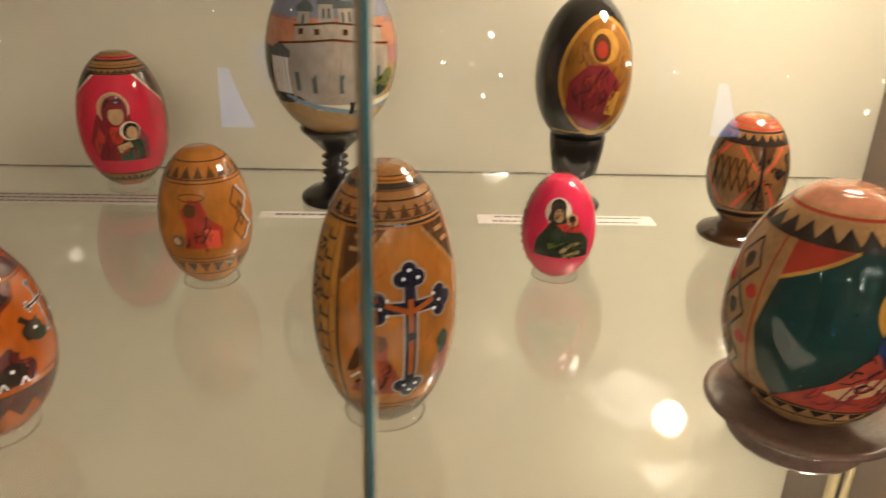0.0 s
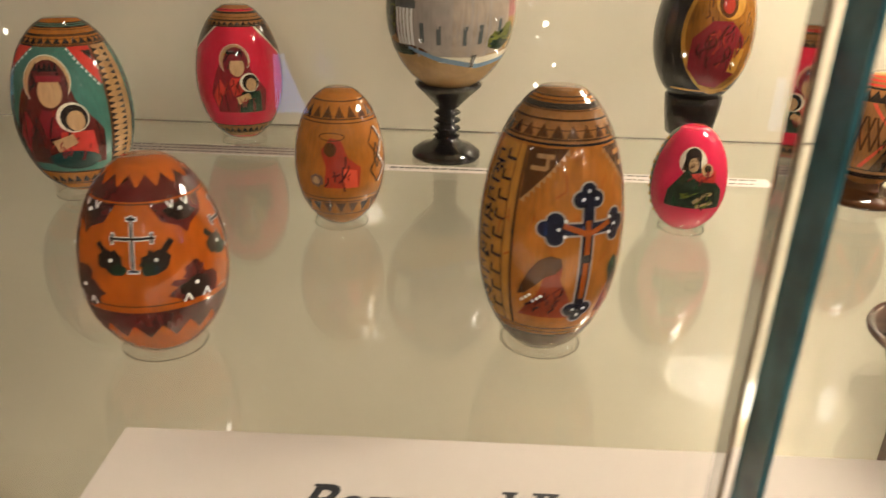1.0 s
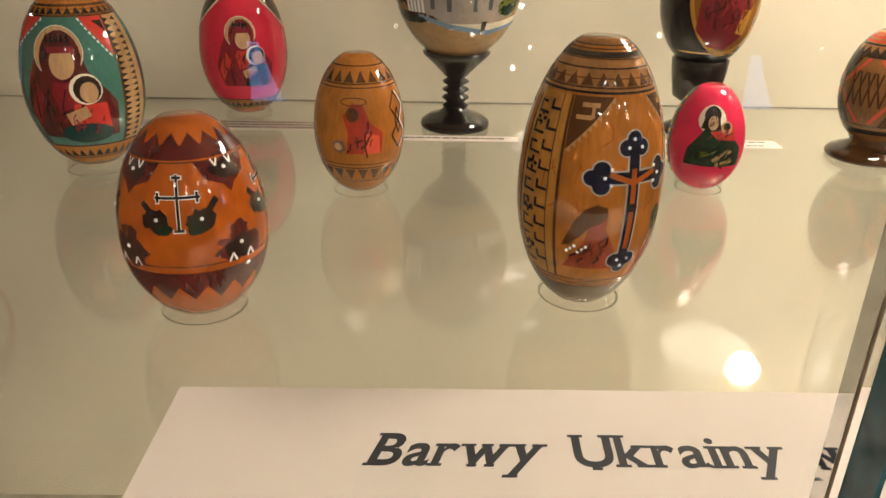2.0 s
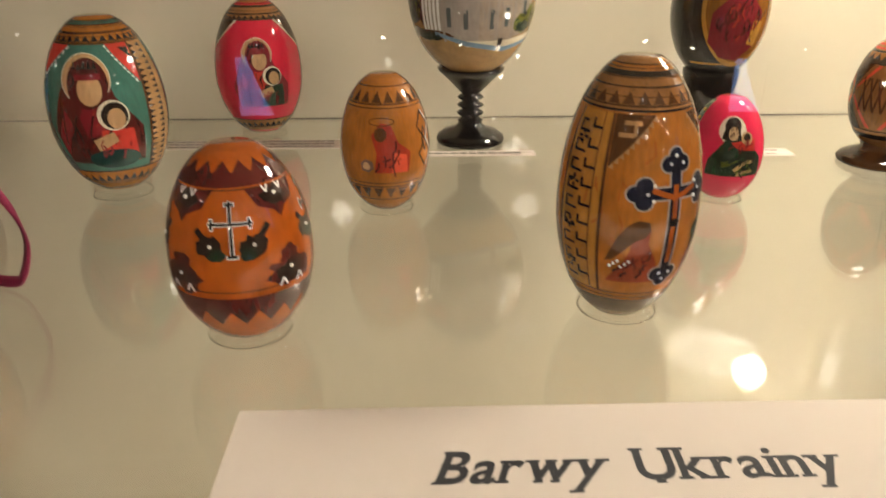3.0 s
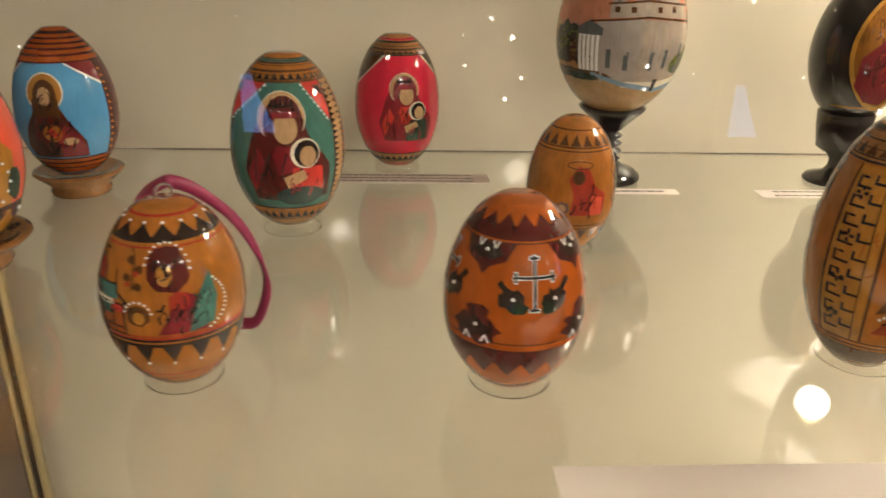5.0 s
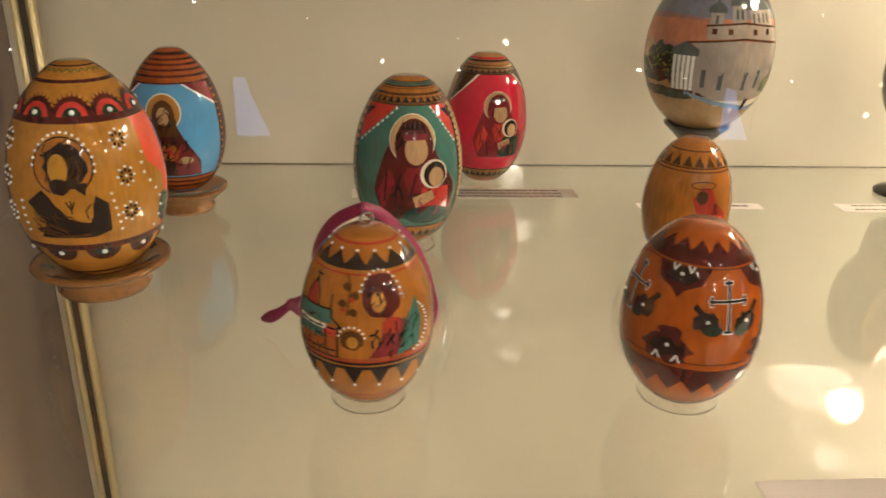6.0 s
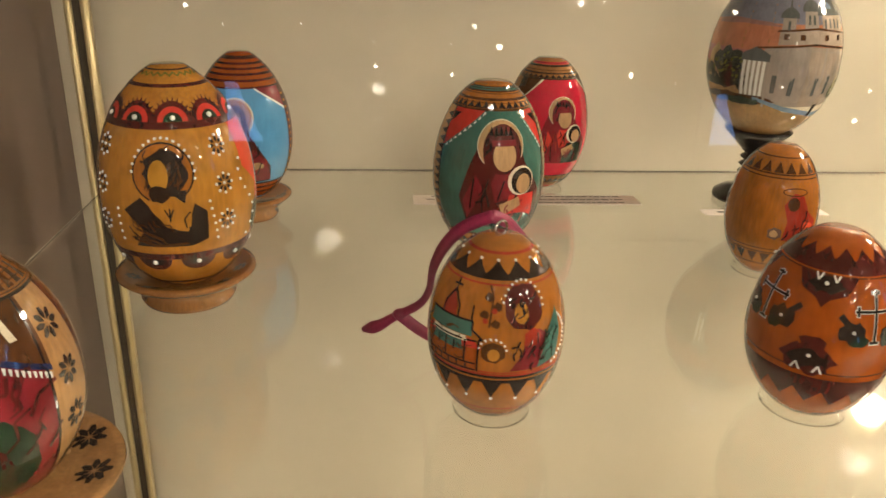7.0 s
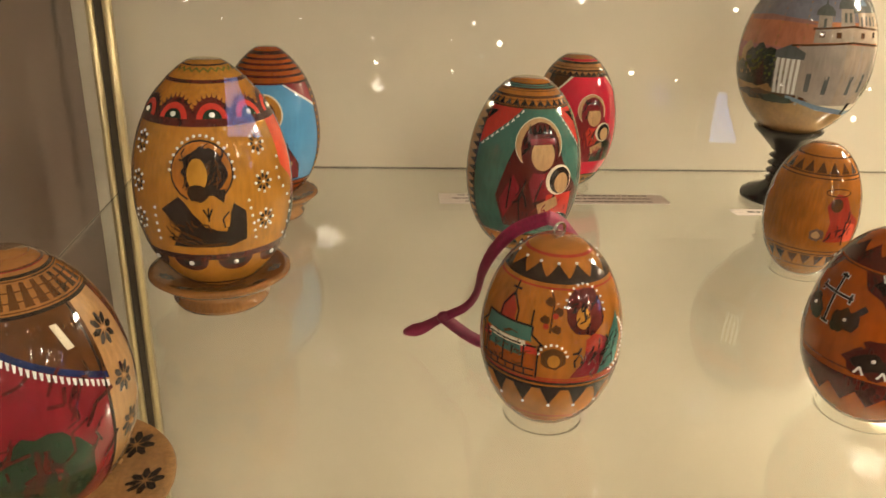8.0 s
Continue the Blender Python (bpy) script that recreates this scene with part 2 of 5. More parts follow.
for i, (gx, gz) in enumerate(SPOTS):
    spot = thing("wall_spot", (0, 0, 0), "small round lit spot on the far room wall", "lamp", "wall spots")
    spot.matrix_world = pose(gx, -3.2, gz, 90, 0, 0)
    r = 0.0045 + 0.0022 * (i * 7 % 5)
    part("bezel", lathe([(0, 0), (r * 1.5, 0), (r * 1.5, -0.012), (r, -0.012), (0, -0.011)], 16), BRASS, spot)
    part("lens", lathe([(0, -0.0135), (r * 0.95, -0.0135), (r * 0.7, -0.018), (0, -0.020)], 16), SPOT, spot, "glowing white lens")
# added glow below the shelf: stands in for the top puck's double reflection
low = thing("puck_light", (0.245, 0.318, ZB), "glowing dome added under the shelf to make its bright reflected spot", "lamp", "puck lights")
part("bezel", lathe([(0, 0), (0.0200, 0), (0.0200, 0.010), (0.0120, 0.013), (0.0100, 0.0165), (0, 0.0165)], 40), BRASS, low)
part("lens", lathe([(0.0098, 0.0166), (0.0135, 0.0205), (0.0158, 0.0265), (0.0160, 0.0315), (0.0142, 0.0380), (0.0100, 0.0432), (0.0050, 0.0458), (0, 0.0465)], 40), SHELF_GLINT, low, "glowing white lens")
puck = thing("puck_light", (0.205, 0.325, ZT), "small round lit downlight under the cabinet top", "lamp", "puck lights")
part("bezel", lathe([(0.0445, 0), (0.0490, 0), (0.0490, -0.003), (0.0445, -0.003), (0.0445, 0)], 48), BRASS, puck)
part("lens", lathe([(0, -0.0160), (0.016, -0.0150), (0.030, -0.0120), (0.0400, -0.0070), (0.0435, -0.0010), (0, -0.0010)], 48), PUCK, puck, "glowing white lens")

shelf = thing("glass_shelf", (0, 0, 0), "clear glass shelf carrying decorated eggs inside the cabinet", "shelf", kind="structure")
part("shelf_plate", box_mesh(-0.4020, 0.2590, 0.0965, 0.446, -0.006, 0.0, 0.0006), SHELF, shelf, smooth=False).visible_shadow = False


def pane_thing(x0, x1, y0, y1, edge_left, edge_material, edge_label):
    pane = thing("glass_pane", (0, 0, 0), "clear sliding glass front pane with a green polished edge", "glass", "sliding panes", "structure")
    part("pane", box_mesh(x0, x1, y0, y1, ZB + 0.01, ZT - 0.005), PANE, pane, smooth=False).visible_shadow = False
    ex = (x0 - 0.0006, x0 - 0.0001) if edge_left else (x1 + 0.0001, x1 + 0.0006)
    part("polished_edge", box_mesh(*ex, y0, y1, ZB + 0.01, ZT - 0.005), edge_material, pane, edge_label, False)


pane_thing(-0.0075, XR - 0.002, 0.0533, 0.0593, True, EDGE, "dark teal polished glass edge")
pane_thing(XL + 0.002, -0.0091, 0.0603, 0.0660, False, BROWN_EDGE, "polished glass edge with its brownish inner reflection painted on")


def rail(x, y):
    r = thing("shelf_rail", (x, y, 0), "brass-coloured slotted shelf rail in the cabinet corner", "rail", "shelf rails", "structure")
    for dx in (-0.0042, 0.0042):
        part("flange", box_mesh(dx - 0.0016, dx + 0.0016, -0.008, -0.0005, ZB + 0.001, ZT - 0.001, 0.0005), BRASS, r)
    part("slot", box_mesh(-0.0028, 0.0028, -0.004, -0.0005, ZB + 0.001, ZT - 0.001), SLOT, r, "dark recessed slot", False)


rail(-0.4110, 0.4360)
rail(0.2690, 0.3850)


# ---- eggs ----
APART = ("border_line", "corner_key", "corner_panel", "side_panel", "stripe", "red_panel", "side_border", "red_chevron", "dark_corner", "cloud", "pilaster", "portico_column", "ruled_line", "cornice")


class Egg:
    """A turned wooden egg. Angles run round it in degrees from the front, heights from 0 to 1."""

    def __init__(self, label, x, y, z, height, radius, base, turn=0.0, wide=0.45, top=0.955, bottom=0.93, point=1.0, group="decorated eggs"):
        self.h, self.r, self.wide, self.top, self.bottom, self.point = height, radius, wide, top, bottom, point
        self.ob = thing("decorated_egg", (x, y, z), label, "egg", group, turn=turn)
        n = 40
        prof = [(0, 0)] + [(self.radius(i / n), height * i / n) for i in range(n + 1)] + [(0, height)]
        part("shell", lathe(prof, 64), PAINT[base], self.ob)

    def radius(self, v):
        if v > self.wide:
            w = (v - self.wide) / (1 - self.wide) * self.top
            return self.r * (1 - w ** (2 * self.point)) ** 0.5 if self.point >= 1 else self.r * (1 - w * w) ** (0.5 + (1 - self.point) * w)
        w = (self.wide - v) / self.wide * self.bottom
        return self.r * (1 - w * w) ** 0.5

    def at(self, a, v, off):
        v = min(max(v, 0.0), 1.0)
        e = 0.004
        slope = (self.radius(min(v + e, 1)) - self.radius(max(v - e, 0))) / ((min(v + e, 1) - max(v - e, 0)) * self.h)
        k = 1 / math.hypot(1, slope)
        r = self.radius(v) + off * k
        return Vector((r * math.sin(radians(a)), -r * math.cos(radians(a)), v * self.h - off * slope * k))

    def lay(self, name, shapes, paint, layer=1, label=""):
        """Paints shapes, each a list of (angle, height), as one thin coat on the shell; separate panels become separate pieces."""
        if len(shapes) > 1 and name in APART:
            return [self.lay(name, [one], paint, layer, label) for one in shapes][0]
        bm = bmesh.new()
        for pts in shapes:
            bm.faces.new([bm.verts.new((a, v * 100, 0)) for a, v in pts])
        bmesh.ops.triangulate(bm, faces=bm.faces[:])
        xs = [v.co.x for v in bm.verts]
        ys = [v.co.y for v in bm.verts]
        for lo, hi, step, axis in ((min(xs), max(xs), 7.5, 0), (min(ys), max(ys), 4.0, 1)):
            c = math.ceil(lo / step) * step
            while c < hi:
                co, no = [0, 0, 0], [0, 0, 0]
                co[axis], no[axis] = c, 1
                bmesh.ops.bisect_plane(bm, geom=bm.verts[:] + bm.edges[:] + bm.faces[:], plane_co=co, plane_no=no, dist=1e-5)
                c += step
        for f in bm.faces:
            if f.normal.z < 0:
                f.normal_flip()
        for v in bm.verts:
            v.co = self.at(v.co.x, v.co.y / 100, 0.00007 * layer)
        me = bpy.data.meshes.new(name)
        bm.to_mesh(me)
        bm.free()
        for p in me.polygons:
            p.use_smooth = True
        me.materials.append(PAINT[paint])
        ob = new(name, me)
        ob.parent = self.ob
        if label:
            tagged(ob, label)
        return ob

    def flat(self, a, v, pts):
        """A drawing in units of the egg's height, laid on at (a, v)."""
        out = []
        for dx, dy in pts:
            vv = min(max(v + dy, 0.01), 0.99)
            out.append((a + math.degrees(dx * self.h / max(self.radius(0.6 * v + 0.4 * vv), 0.3 * self.r)), vv))
        return out


def band(v0, v1, a0=-180, a1=180):
    return [(a0, v0), (a1, v0), (a1, v1), (a0, v1)]


def bands(rows, a0=-180, a1=180):
    return [band(v0, v1, a0, a1) for v0, v1 in rows]


def teeth(v0, v1, n, a0=-180, a1=180, fat=0.5):
    """A row of separate pointed teeth from v0 to v1."""
    w = (a1 - a0) / n
    return [[(a0 + w * (i + 0.5 - fat), v0), (a0 + w * (i + 0.5 + fat), v0), (a0 + w * (i + 0.5), v1)] if v1 > v0 else
            [(a0 + w * (i + 0.5 + fat), v0), (a0 + w * (i + 0.5 - fat), v0), (a0 + w * (i + 0.5), v1)] for i in range(n)]


def oval(rx, ry, cx=0.0, cy=0.0, n=20, a0=0.0, a1=360.0):
    return [(cx + rx * math.cos(radians(a0 + (a1 - a0) * i / n)), cy + ry * math.sin(radians(a0 + (a1 - a0) * i / n))) for i in range(n if a1 - a0 >= 360 else n + 1)]


def ring(rx, ry, w, cx=0.0, cy=0.0, n=24):
    """Outline of an oval as short tiles."""
    out = []
    for i in range(n):
        p, q = 2 * math.pi * i / n, 2 * math.pi * (i + 1) / n
        out.append([(cx + (rx + s) * math.cos(t), cy + (ry + s) * math.sin(t)) for t, s in ((p, 0), (q, 0), (q, w), (p, w))][::-1])
    return out


def stroke(path, w):
    """A painted line of width w along a path, as tiles."""
    out = []
    for (x0, y0), (x1, y1) in zip(path, path[1:]):
        d = math.hypot(x1 - x0, y1 - y0) or 1e-6
        nx, ny = -(y1 - y0) / d * w / 2, (x1 - x0) / d * w / 2
        out.append([(x0 - nx, y0 - ny), (x1 - nx, y1 - ny), (x1 + nx, y1 + ny), (x0 + nx, y0 + ny)])
    return out


def blossom(n=8, r0=0.010, r1=0.028, w=0.007, cx=0.0, cy=0.0):
    out = []
    for i in range(n):
        t = 2 * math.pi * i / n
        c, s = math.cos(t), math.sin(t)
        out.append([(cx + c * r - s * q, cy + s * r + c * q) for r, q in ((r0, 0), ((r0 + r1) / 2, -w), (r1, -w * 0.5), (r1, w * 0.5), ((r0 + r1) / 2, w))])
    return out


def ragged(rx, ry, cx=0.0, cy=0.0, n=26, seed=1, amount=0.16):
    """A leafy clump with an uneven outline."""
    rnd = random.Random(seed)
    return [(cx + rx * (1 + rnd.uniform(-amount, amount)) * math.cos(2 * math.pi * i / n), cy + ry * (1 + rnd.uniform(-amount, amount)) * math.sin(2 * math.pi * i / n)) for i in range(n)]


def ring_stand(x, y, r, h):
    s = thing("ring_stand", (x, y, 0), "short clear plastic ring holding an egg upright", "stand", "ring stands")
    part("ring_band", lathe([(r - 0.0008, 0), (r, 0), (r, h), (r - 0.0008, h), (r - 0.0008, 0)], 48), PLASTIC, s).visible_shadow = False


orange = Egg("orange lacquered wooden egg with maroon zigzags and small white crosses", -0.1266, 0.1898, 0.0008, 0.0570, 0.0205, "orange", wide=0.44)
red = Egg("crimson wooden egg with a haloed icon and carved brown ends", -0.1618, 0.4092, 0.0033, 0.0698, 0.0231, "crimson", wide=0.46)
teal = Egg("teal wooden egg with a haloed icon and carved yellow borders", -0.2081, 0.3151, 0.0040, 0.0722, 0.0241, "teal", wide=0.46)
yellow = Egg("small amber wooden egg with burnt zigzags and red painting", -0.0889, 0.2922, 0.0012, 0.0553, 0.0184, "amber", wide=0.46)
cruc = Egg("tall amber wooden egg with a dark painted trefoil cross", -0.0127, 0.2000, 0.0008, 0.0778, 0.0210, "amber", wide=0.45)
pink = Egg("small raspberry egg with a dark icon painted on one face", 0.0568, 0.2992, 0.0012, 0.0435, 0.0156, "pink_red", wide=0.44)
church = Egg("large egg painted with a pale domed church at dusk", -0.0468, 0.3921, 0.0385, 0.0820, 0.0327, "sand", wide=0.48)
dark = Egg("dark lacquered egg with a gold oval icon panel", 0.0806, 0.3887, 0.0365, 0.0715, 0.0244, "black", wide=0.46)
gift = Egg("brown wooden egg with red lozenge borders and a black cross", 0.1557, 0.3480, 0.0085, 0.0525, 0.0186, "tan", wide=0.46)
ribboned = Egg("amber wooden hanging egg painted with a small red-roofed church", -0.2238, 0.1925, 0.0005, 0.0545, 0.0197, "amber", wide=0.49, bottom=0.955)
bust = Egg("large amber wooden egg with a dark haloed icon and beaded flowers", -0.3285, 0.2725, 0.0085, 0.0790, 0.0272, "amber_light", wide=0.43, point=0.84)
blue = Egg("sky-blue wooden egg with an icon and brown striped top", -0.3187, 0.3620, 0.0115, 0.0680, 0.0228, "sky_blue", wide=0.43, point=0.86)
wine = Egg("wine-red wooden egg with a white scalloped edge and flowered border", -0.3500, 0.1600, 0.0045, 0.0605, 0.0225, "wine", wide=0.42, point=0.88)
green = Egg("large amber wooden egg with a deep green painted panel", 0.1108, 0.1880, 0.0100, 0.0680, 0.0265, "pale_tan", wide=0.45)

for e, r in ((orange, 0.0125), (red, 0.0125), (teal, 0.013), (yellow, 0.0115), (cruc, 0.0125), (pink, 0.010), (ribboned, 0.0115)):
    p = e.ob.matrix_world.translation
    ring_stand(p.x, p.y, r, 0.0062)


def saucer(x, y, rim, foot, h, paint, label, blossoms=False, size=0.0035):
    s = thing("egg_stand", (x, y, 0), label, "stand", "turned egg stands")
    part("dish", lathe([(0, 0), (foot, 0), (foot * 1.06, 0.002), (foot * 0.98, h * 0.35), (rim * 0.93, h * 0.80), (rim, h * 0.92), (rim * 0.99, h), (rim * 0.9, h * 1.0), (rim * 0.55, h * 0.72), (0, h * 0.7)], 56), PAINT[paint], s)
    if blossoms:
        for i in range(9):
            t = 2 * math.pi * (i + 0.3) / 9
            bm = bmesh.new()
            for petal in blossom(8, 0.12 * size, size, 0.23 * size):
                vs = []
                for px, py in petal:
                    r = rim * 0.76 + py
                    a = t + px / (rim * 0.76)
                    z = h * (0.72 + 0.28 * (r / rim - 0.55) / 0.35)
                    vs.append(bm.verts.new((r * math.sin(a), -r * math.cos(a), z + 0.00012)))
                bm.faces.new(vs)
            part("painted_blossom", bm, PAINT["dark"], s)
    return s


saucer(-0.3285, 0.2725, 0.0255, 0.0165, 0.0125, "tan", "turned tan wooden saucer stand with dark blossoms", True, 0.0030)
saucer(-0.3187, 0.3640, 0.0210, 0.0135, 0.0120, "tan", "turned tan wooden saucer stand")
saucer(-0.3500, 0.1600, 0.0290, 0.0200, 0.0062, "pale_tan", "turned pale wooden saucer stand with dark blossoms", True, 0.0046)
saucer(0.1108, 0.1880, 0.0275, 0.0190, 0.0120, "taupe", "turned greyish-brown wooden saucer stand")

cup = thing("egg_cup", (-0.0468, 0.3921, 0), "glossy black turned egg cup with a beaded stem", "egg cup")
part("foot", lathe([(0, 0), (0.0180, 0), (0.0186, 0.0015), (0.0180, 0.0035), (0.0145, 0.006), (0.0085, 0.008), (0.006, 0.0105)], 56), BLACK, cup)
part("stem", lathe([(0.0058, 0.0100), (0.0072, 0.0118), (0.0046, 0.0136), (0.0062, 0.0146), (0.0074, 0.0158), (0.0062, 0.0170), (0.0042, 0.0180), (0.0060, 0.0190), (0.0073, 0.0201), (0.0060, 0.0212), (0.0042, 0.0222),
                    (0.0060, 0.0232), (0.0072, 0.0243), (0.0060, 0.0254), (0.0044, 0.0263), (0.0066, 0.0278)], 40), BLACK, cup)
part("bowl", lathe([(0.0055, 0.0270), (0.0080, 0.0295), (0.0130, 0.0345), (0.0172, 0.0385), (0.0178, 0.0400), (0.0160, 0.0405), (0.0060, 0.0390), (0, 0.0388)], 56), BLACK, cup)
cup2 = thing("egg_cup", (0.0806, 0.3887, 0), "black egg cup with a straight bowl on a thin stem", "egg cup")
part("foot", lathe([(0, 0), (0.0150, 0), (0.0155, 0.0012), (0.0140, 0.0032), (0.006, 0.006), (0.004, 0.009)], 48), BLACK, cup2)
part("stem", lathe([(0.0040, 0.0085), (0.0036, 0.0120), (0.0050, 0.0150), (0.0085, 0.0175)], 32), BLACK, cup2)
part("bowl", lathe([(0.0085, 0.0170), (0.0120, 0.0195), (0.0140, 0.0320), (0.0145, 0.0390), (0.0130, 0.0395), (0.0110, 0.0370), (0, 0.0360)], 48), BLACK, cup2)
foot = thing("egg_stand", (0.1557, 0.3480, 0), "flared brown wooden foot with a waisted neck", "stand", "turned egg stands")
part("dish", lathe([(0, 0), (0.0185, 0), (0.0190, 0.0016), (0.0175, 0.0036), (0.0115, 0.0064), (0.0085, 0.0080), (0.0095, 0.0095), (0.0080, 0.0104), (0, 0.0086)], 56), PAINT["brown"], foot)


# ---- paper sheet and labels ----
def letters(name, body, size, width, x, y, z, material, parent, bold=0.0, shear=0.0, slab=0.0):
    """One word, letter by letter, its stems closed by short serifs."""
    verts, faces, pen = [], [], 0.0
    for ch in body:
        cu = bpy.data.curves.new("letters", "FONT")
        cu.body, cu.size, cu.offset = ch, size, bold
        tmp = new("letters_tmp", cu)
        bpy.context.view_layer.update()
        me = bpy.data.meshes.new_from_object(tmp.evaluated_get(bpy.context.evaluated_depsgraph_get()))
        bpy.data.objects.remove(tmp)
        co = [v.co.copy() for v in me.vertices]
        lo, hi = min(c.x for c in co), max(c.x for c in co)
        base = len(verts)
        verts += [(c.x - lo + pen, c.y, 0.0) for c in co]
        faces += [tuple(base + k for k in p.vertices) for p in me.polygons]
        for e in me.edges:
            p, q = co[e.vertices[0]], co[e.vertices[1]]
            if slab and abs(p.y - q.y) < 0.01 * size and 0.05 * size < abs(p.x - q.x) < 0.26 * size:
                ends = [f for f in me.polygons if e.vertices[0] in f.vertices and e.vertices[1] in f.vertices]
                if len(ends) != 1:
                    continue
                up = 1 if ends[0].center.y > p.y else -1
                a, b = min(p.x, q.x) - lo + pen - 0.055 * size, max(p.x, q.x) - lo + pen + 0.055 * size
                k = len(verts)
                verts += [(a, p.y, 0.00001), (b, p.y, 0.00001), (b, p.y + up * slab, 0.00001), (a, p.y + up * slab, 0.00001)]
                faces.append((k, k + 1, k + 2, k + 3))
        pen += hi - lo + 0.055 * size
    k = width / (pen - 0.055 * size)
    word = bpy.data.meshes.new(name)
    word.from_pydata([(x + vx * k + shear * vy, y + vy, z + vz) for vx, vy, vz in verts], [], faces)
    word.materials.append(material)
    ob = new(name, word)
    ob.parent = parent
    return tagged(ob, "dark bold lettering")


sheet = thing("paper_sheet", (0, 0, 0), "pale paper title sheet lying on the glass shelf", "paper")
part("sheet", box_mesh(-0.1210, 0.0690, 0.0985, 0.1470, 0.0002, 0.0005), PAPER, sheet, smooth=False)
letters("word", "Barwy", 0.0150, 0.0375, -0.0727, 0.1190, 0.00056, INK, sheet, 0.00034, 0.32, 0.0009)
letters("word", "Ukrainy", 0.0150, 0.0468, -0.0270, 0.1190, 0.00056, INK, sheet, 0.00028, 0.04, 0.0009)


def label_strip(x0, x1, y0, y1, rows, turn=0.0):
    s = thing("label_strip", ((x0 + x1) / 2, (y0 + y1) / 2, 0), "narrow white paper caption strip lying on the glass shelf", "label", "caption strips", turn=turn)
    w, d = (x1 - x0) / 2, (y1 - y0) / 2
    part("strip", box_mesh(-w, w, -d, d, 0.0002, 0.0005), PAPER, s, smooth=False)
    rnd = random.Random(int(x0 * 1e4))
    bm = bmesh.new()
    for i in range(rows):
        yy = d * (1 - 2 * (i + 0.5) / rows)
        xx = -w * rnd.uniform(0.75, 0.93)
        while xx < w * 0.8:
            ln = rnd.uniform(0.0012, 0.0050)
            x2 = min(xx + ln, w * 0.92)
            hh = d / rows * 0.30
            bm.faces.new([bm.verts.new(c) for c in ((xx, yy - hh, 0.0006), (x2, yy - hh, 0.0006), (x2, yy + hh, 0.0006), (xx, yy + hh, 0.0006))])
            xx = x2 + 0.0008
    part("caption_bars", bm, GREY_INK, s, smooth=False)


label_strip(-0.236, -0.112, 0.379, 0.394, 3)
label_strip(-0.083, -0.0145, 0.362, 0.3705, 1)
label_strip(0.028, 0.119, 0.3575, 0.370, 2)


# ---- painted decoration ----
def draw(egg, name, a, v, shapes, paint, layer=1, label=""):
    return egg.lay(name, [egg.flat(a, v, s) for s in shapes], paint, layer, label)


def dots(egg, places, size, paint="white", layer=4, name="dot"):
    """Small raised beads of paint."""
    bm = bmesh.new()
    rad = size * egg.h * 1.05
    for a, v in places:
        p = egg.at(a, v, 0.00004 * layer)
        n = (egg.at(a, v, 0.001) - egg.at(a, v, 0.0)).normalized()
        side = Vector((math.cos(radians(a)), math.sin(radians(a)), 0))
        up = n.cross(side)
        rings = [[bm.verts.new(p + (side * math.cos(k * math.pi / 4) + up * math.sin(k * math.pi / 4)) * rad * q + n * rad * t) for k in range(8)] for q, t in ((1, -0.15), (0.85, 0.35), (0.5, 0.62))]
        for lo, hi in zip(rings, rings[1:]):
            for k in range(8):
                bm.faces.new([lo[k], lo[(k + 1) % 8], hi[(k + 1) % 8], hi[k]])
        bm.faces.new(rings[-1])
    part(name, bm, PAINT[paint], egg.ob)


def arc_places(a, v, rx, ry, n, a0=0.0, a1=360.0):
    return [(a + rx * math.cos(radians(a0 + (a1 - a0) * i / n)), v + ry * math.sin(radians(a0 + (a1 - a0) * i / n))) for i in range(n)]


def cross_lines(h, w, bar, flare):
    """A cross with small flared ends, as line paths."""
    return [[(0, -h), (0, h)], [(-w, bar), (w, bar)], [(-flare, h - flare * 0.6), (flare, h - flare * 0.6)], [(-w + flare * 0.6, bar - flare), (-w + flare * 0.6, bar + flare)],
            [(w - flare * 0.6, bar - flare), (w - flare * 0.6, bar + flare)], [(-flare, -h), (flare, -h)]]


def lines(paths, w):
    return [t for p in paths for t in stroke(p, w)]


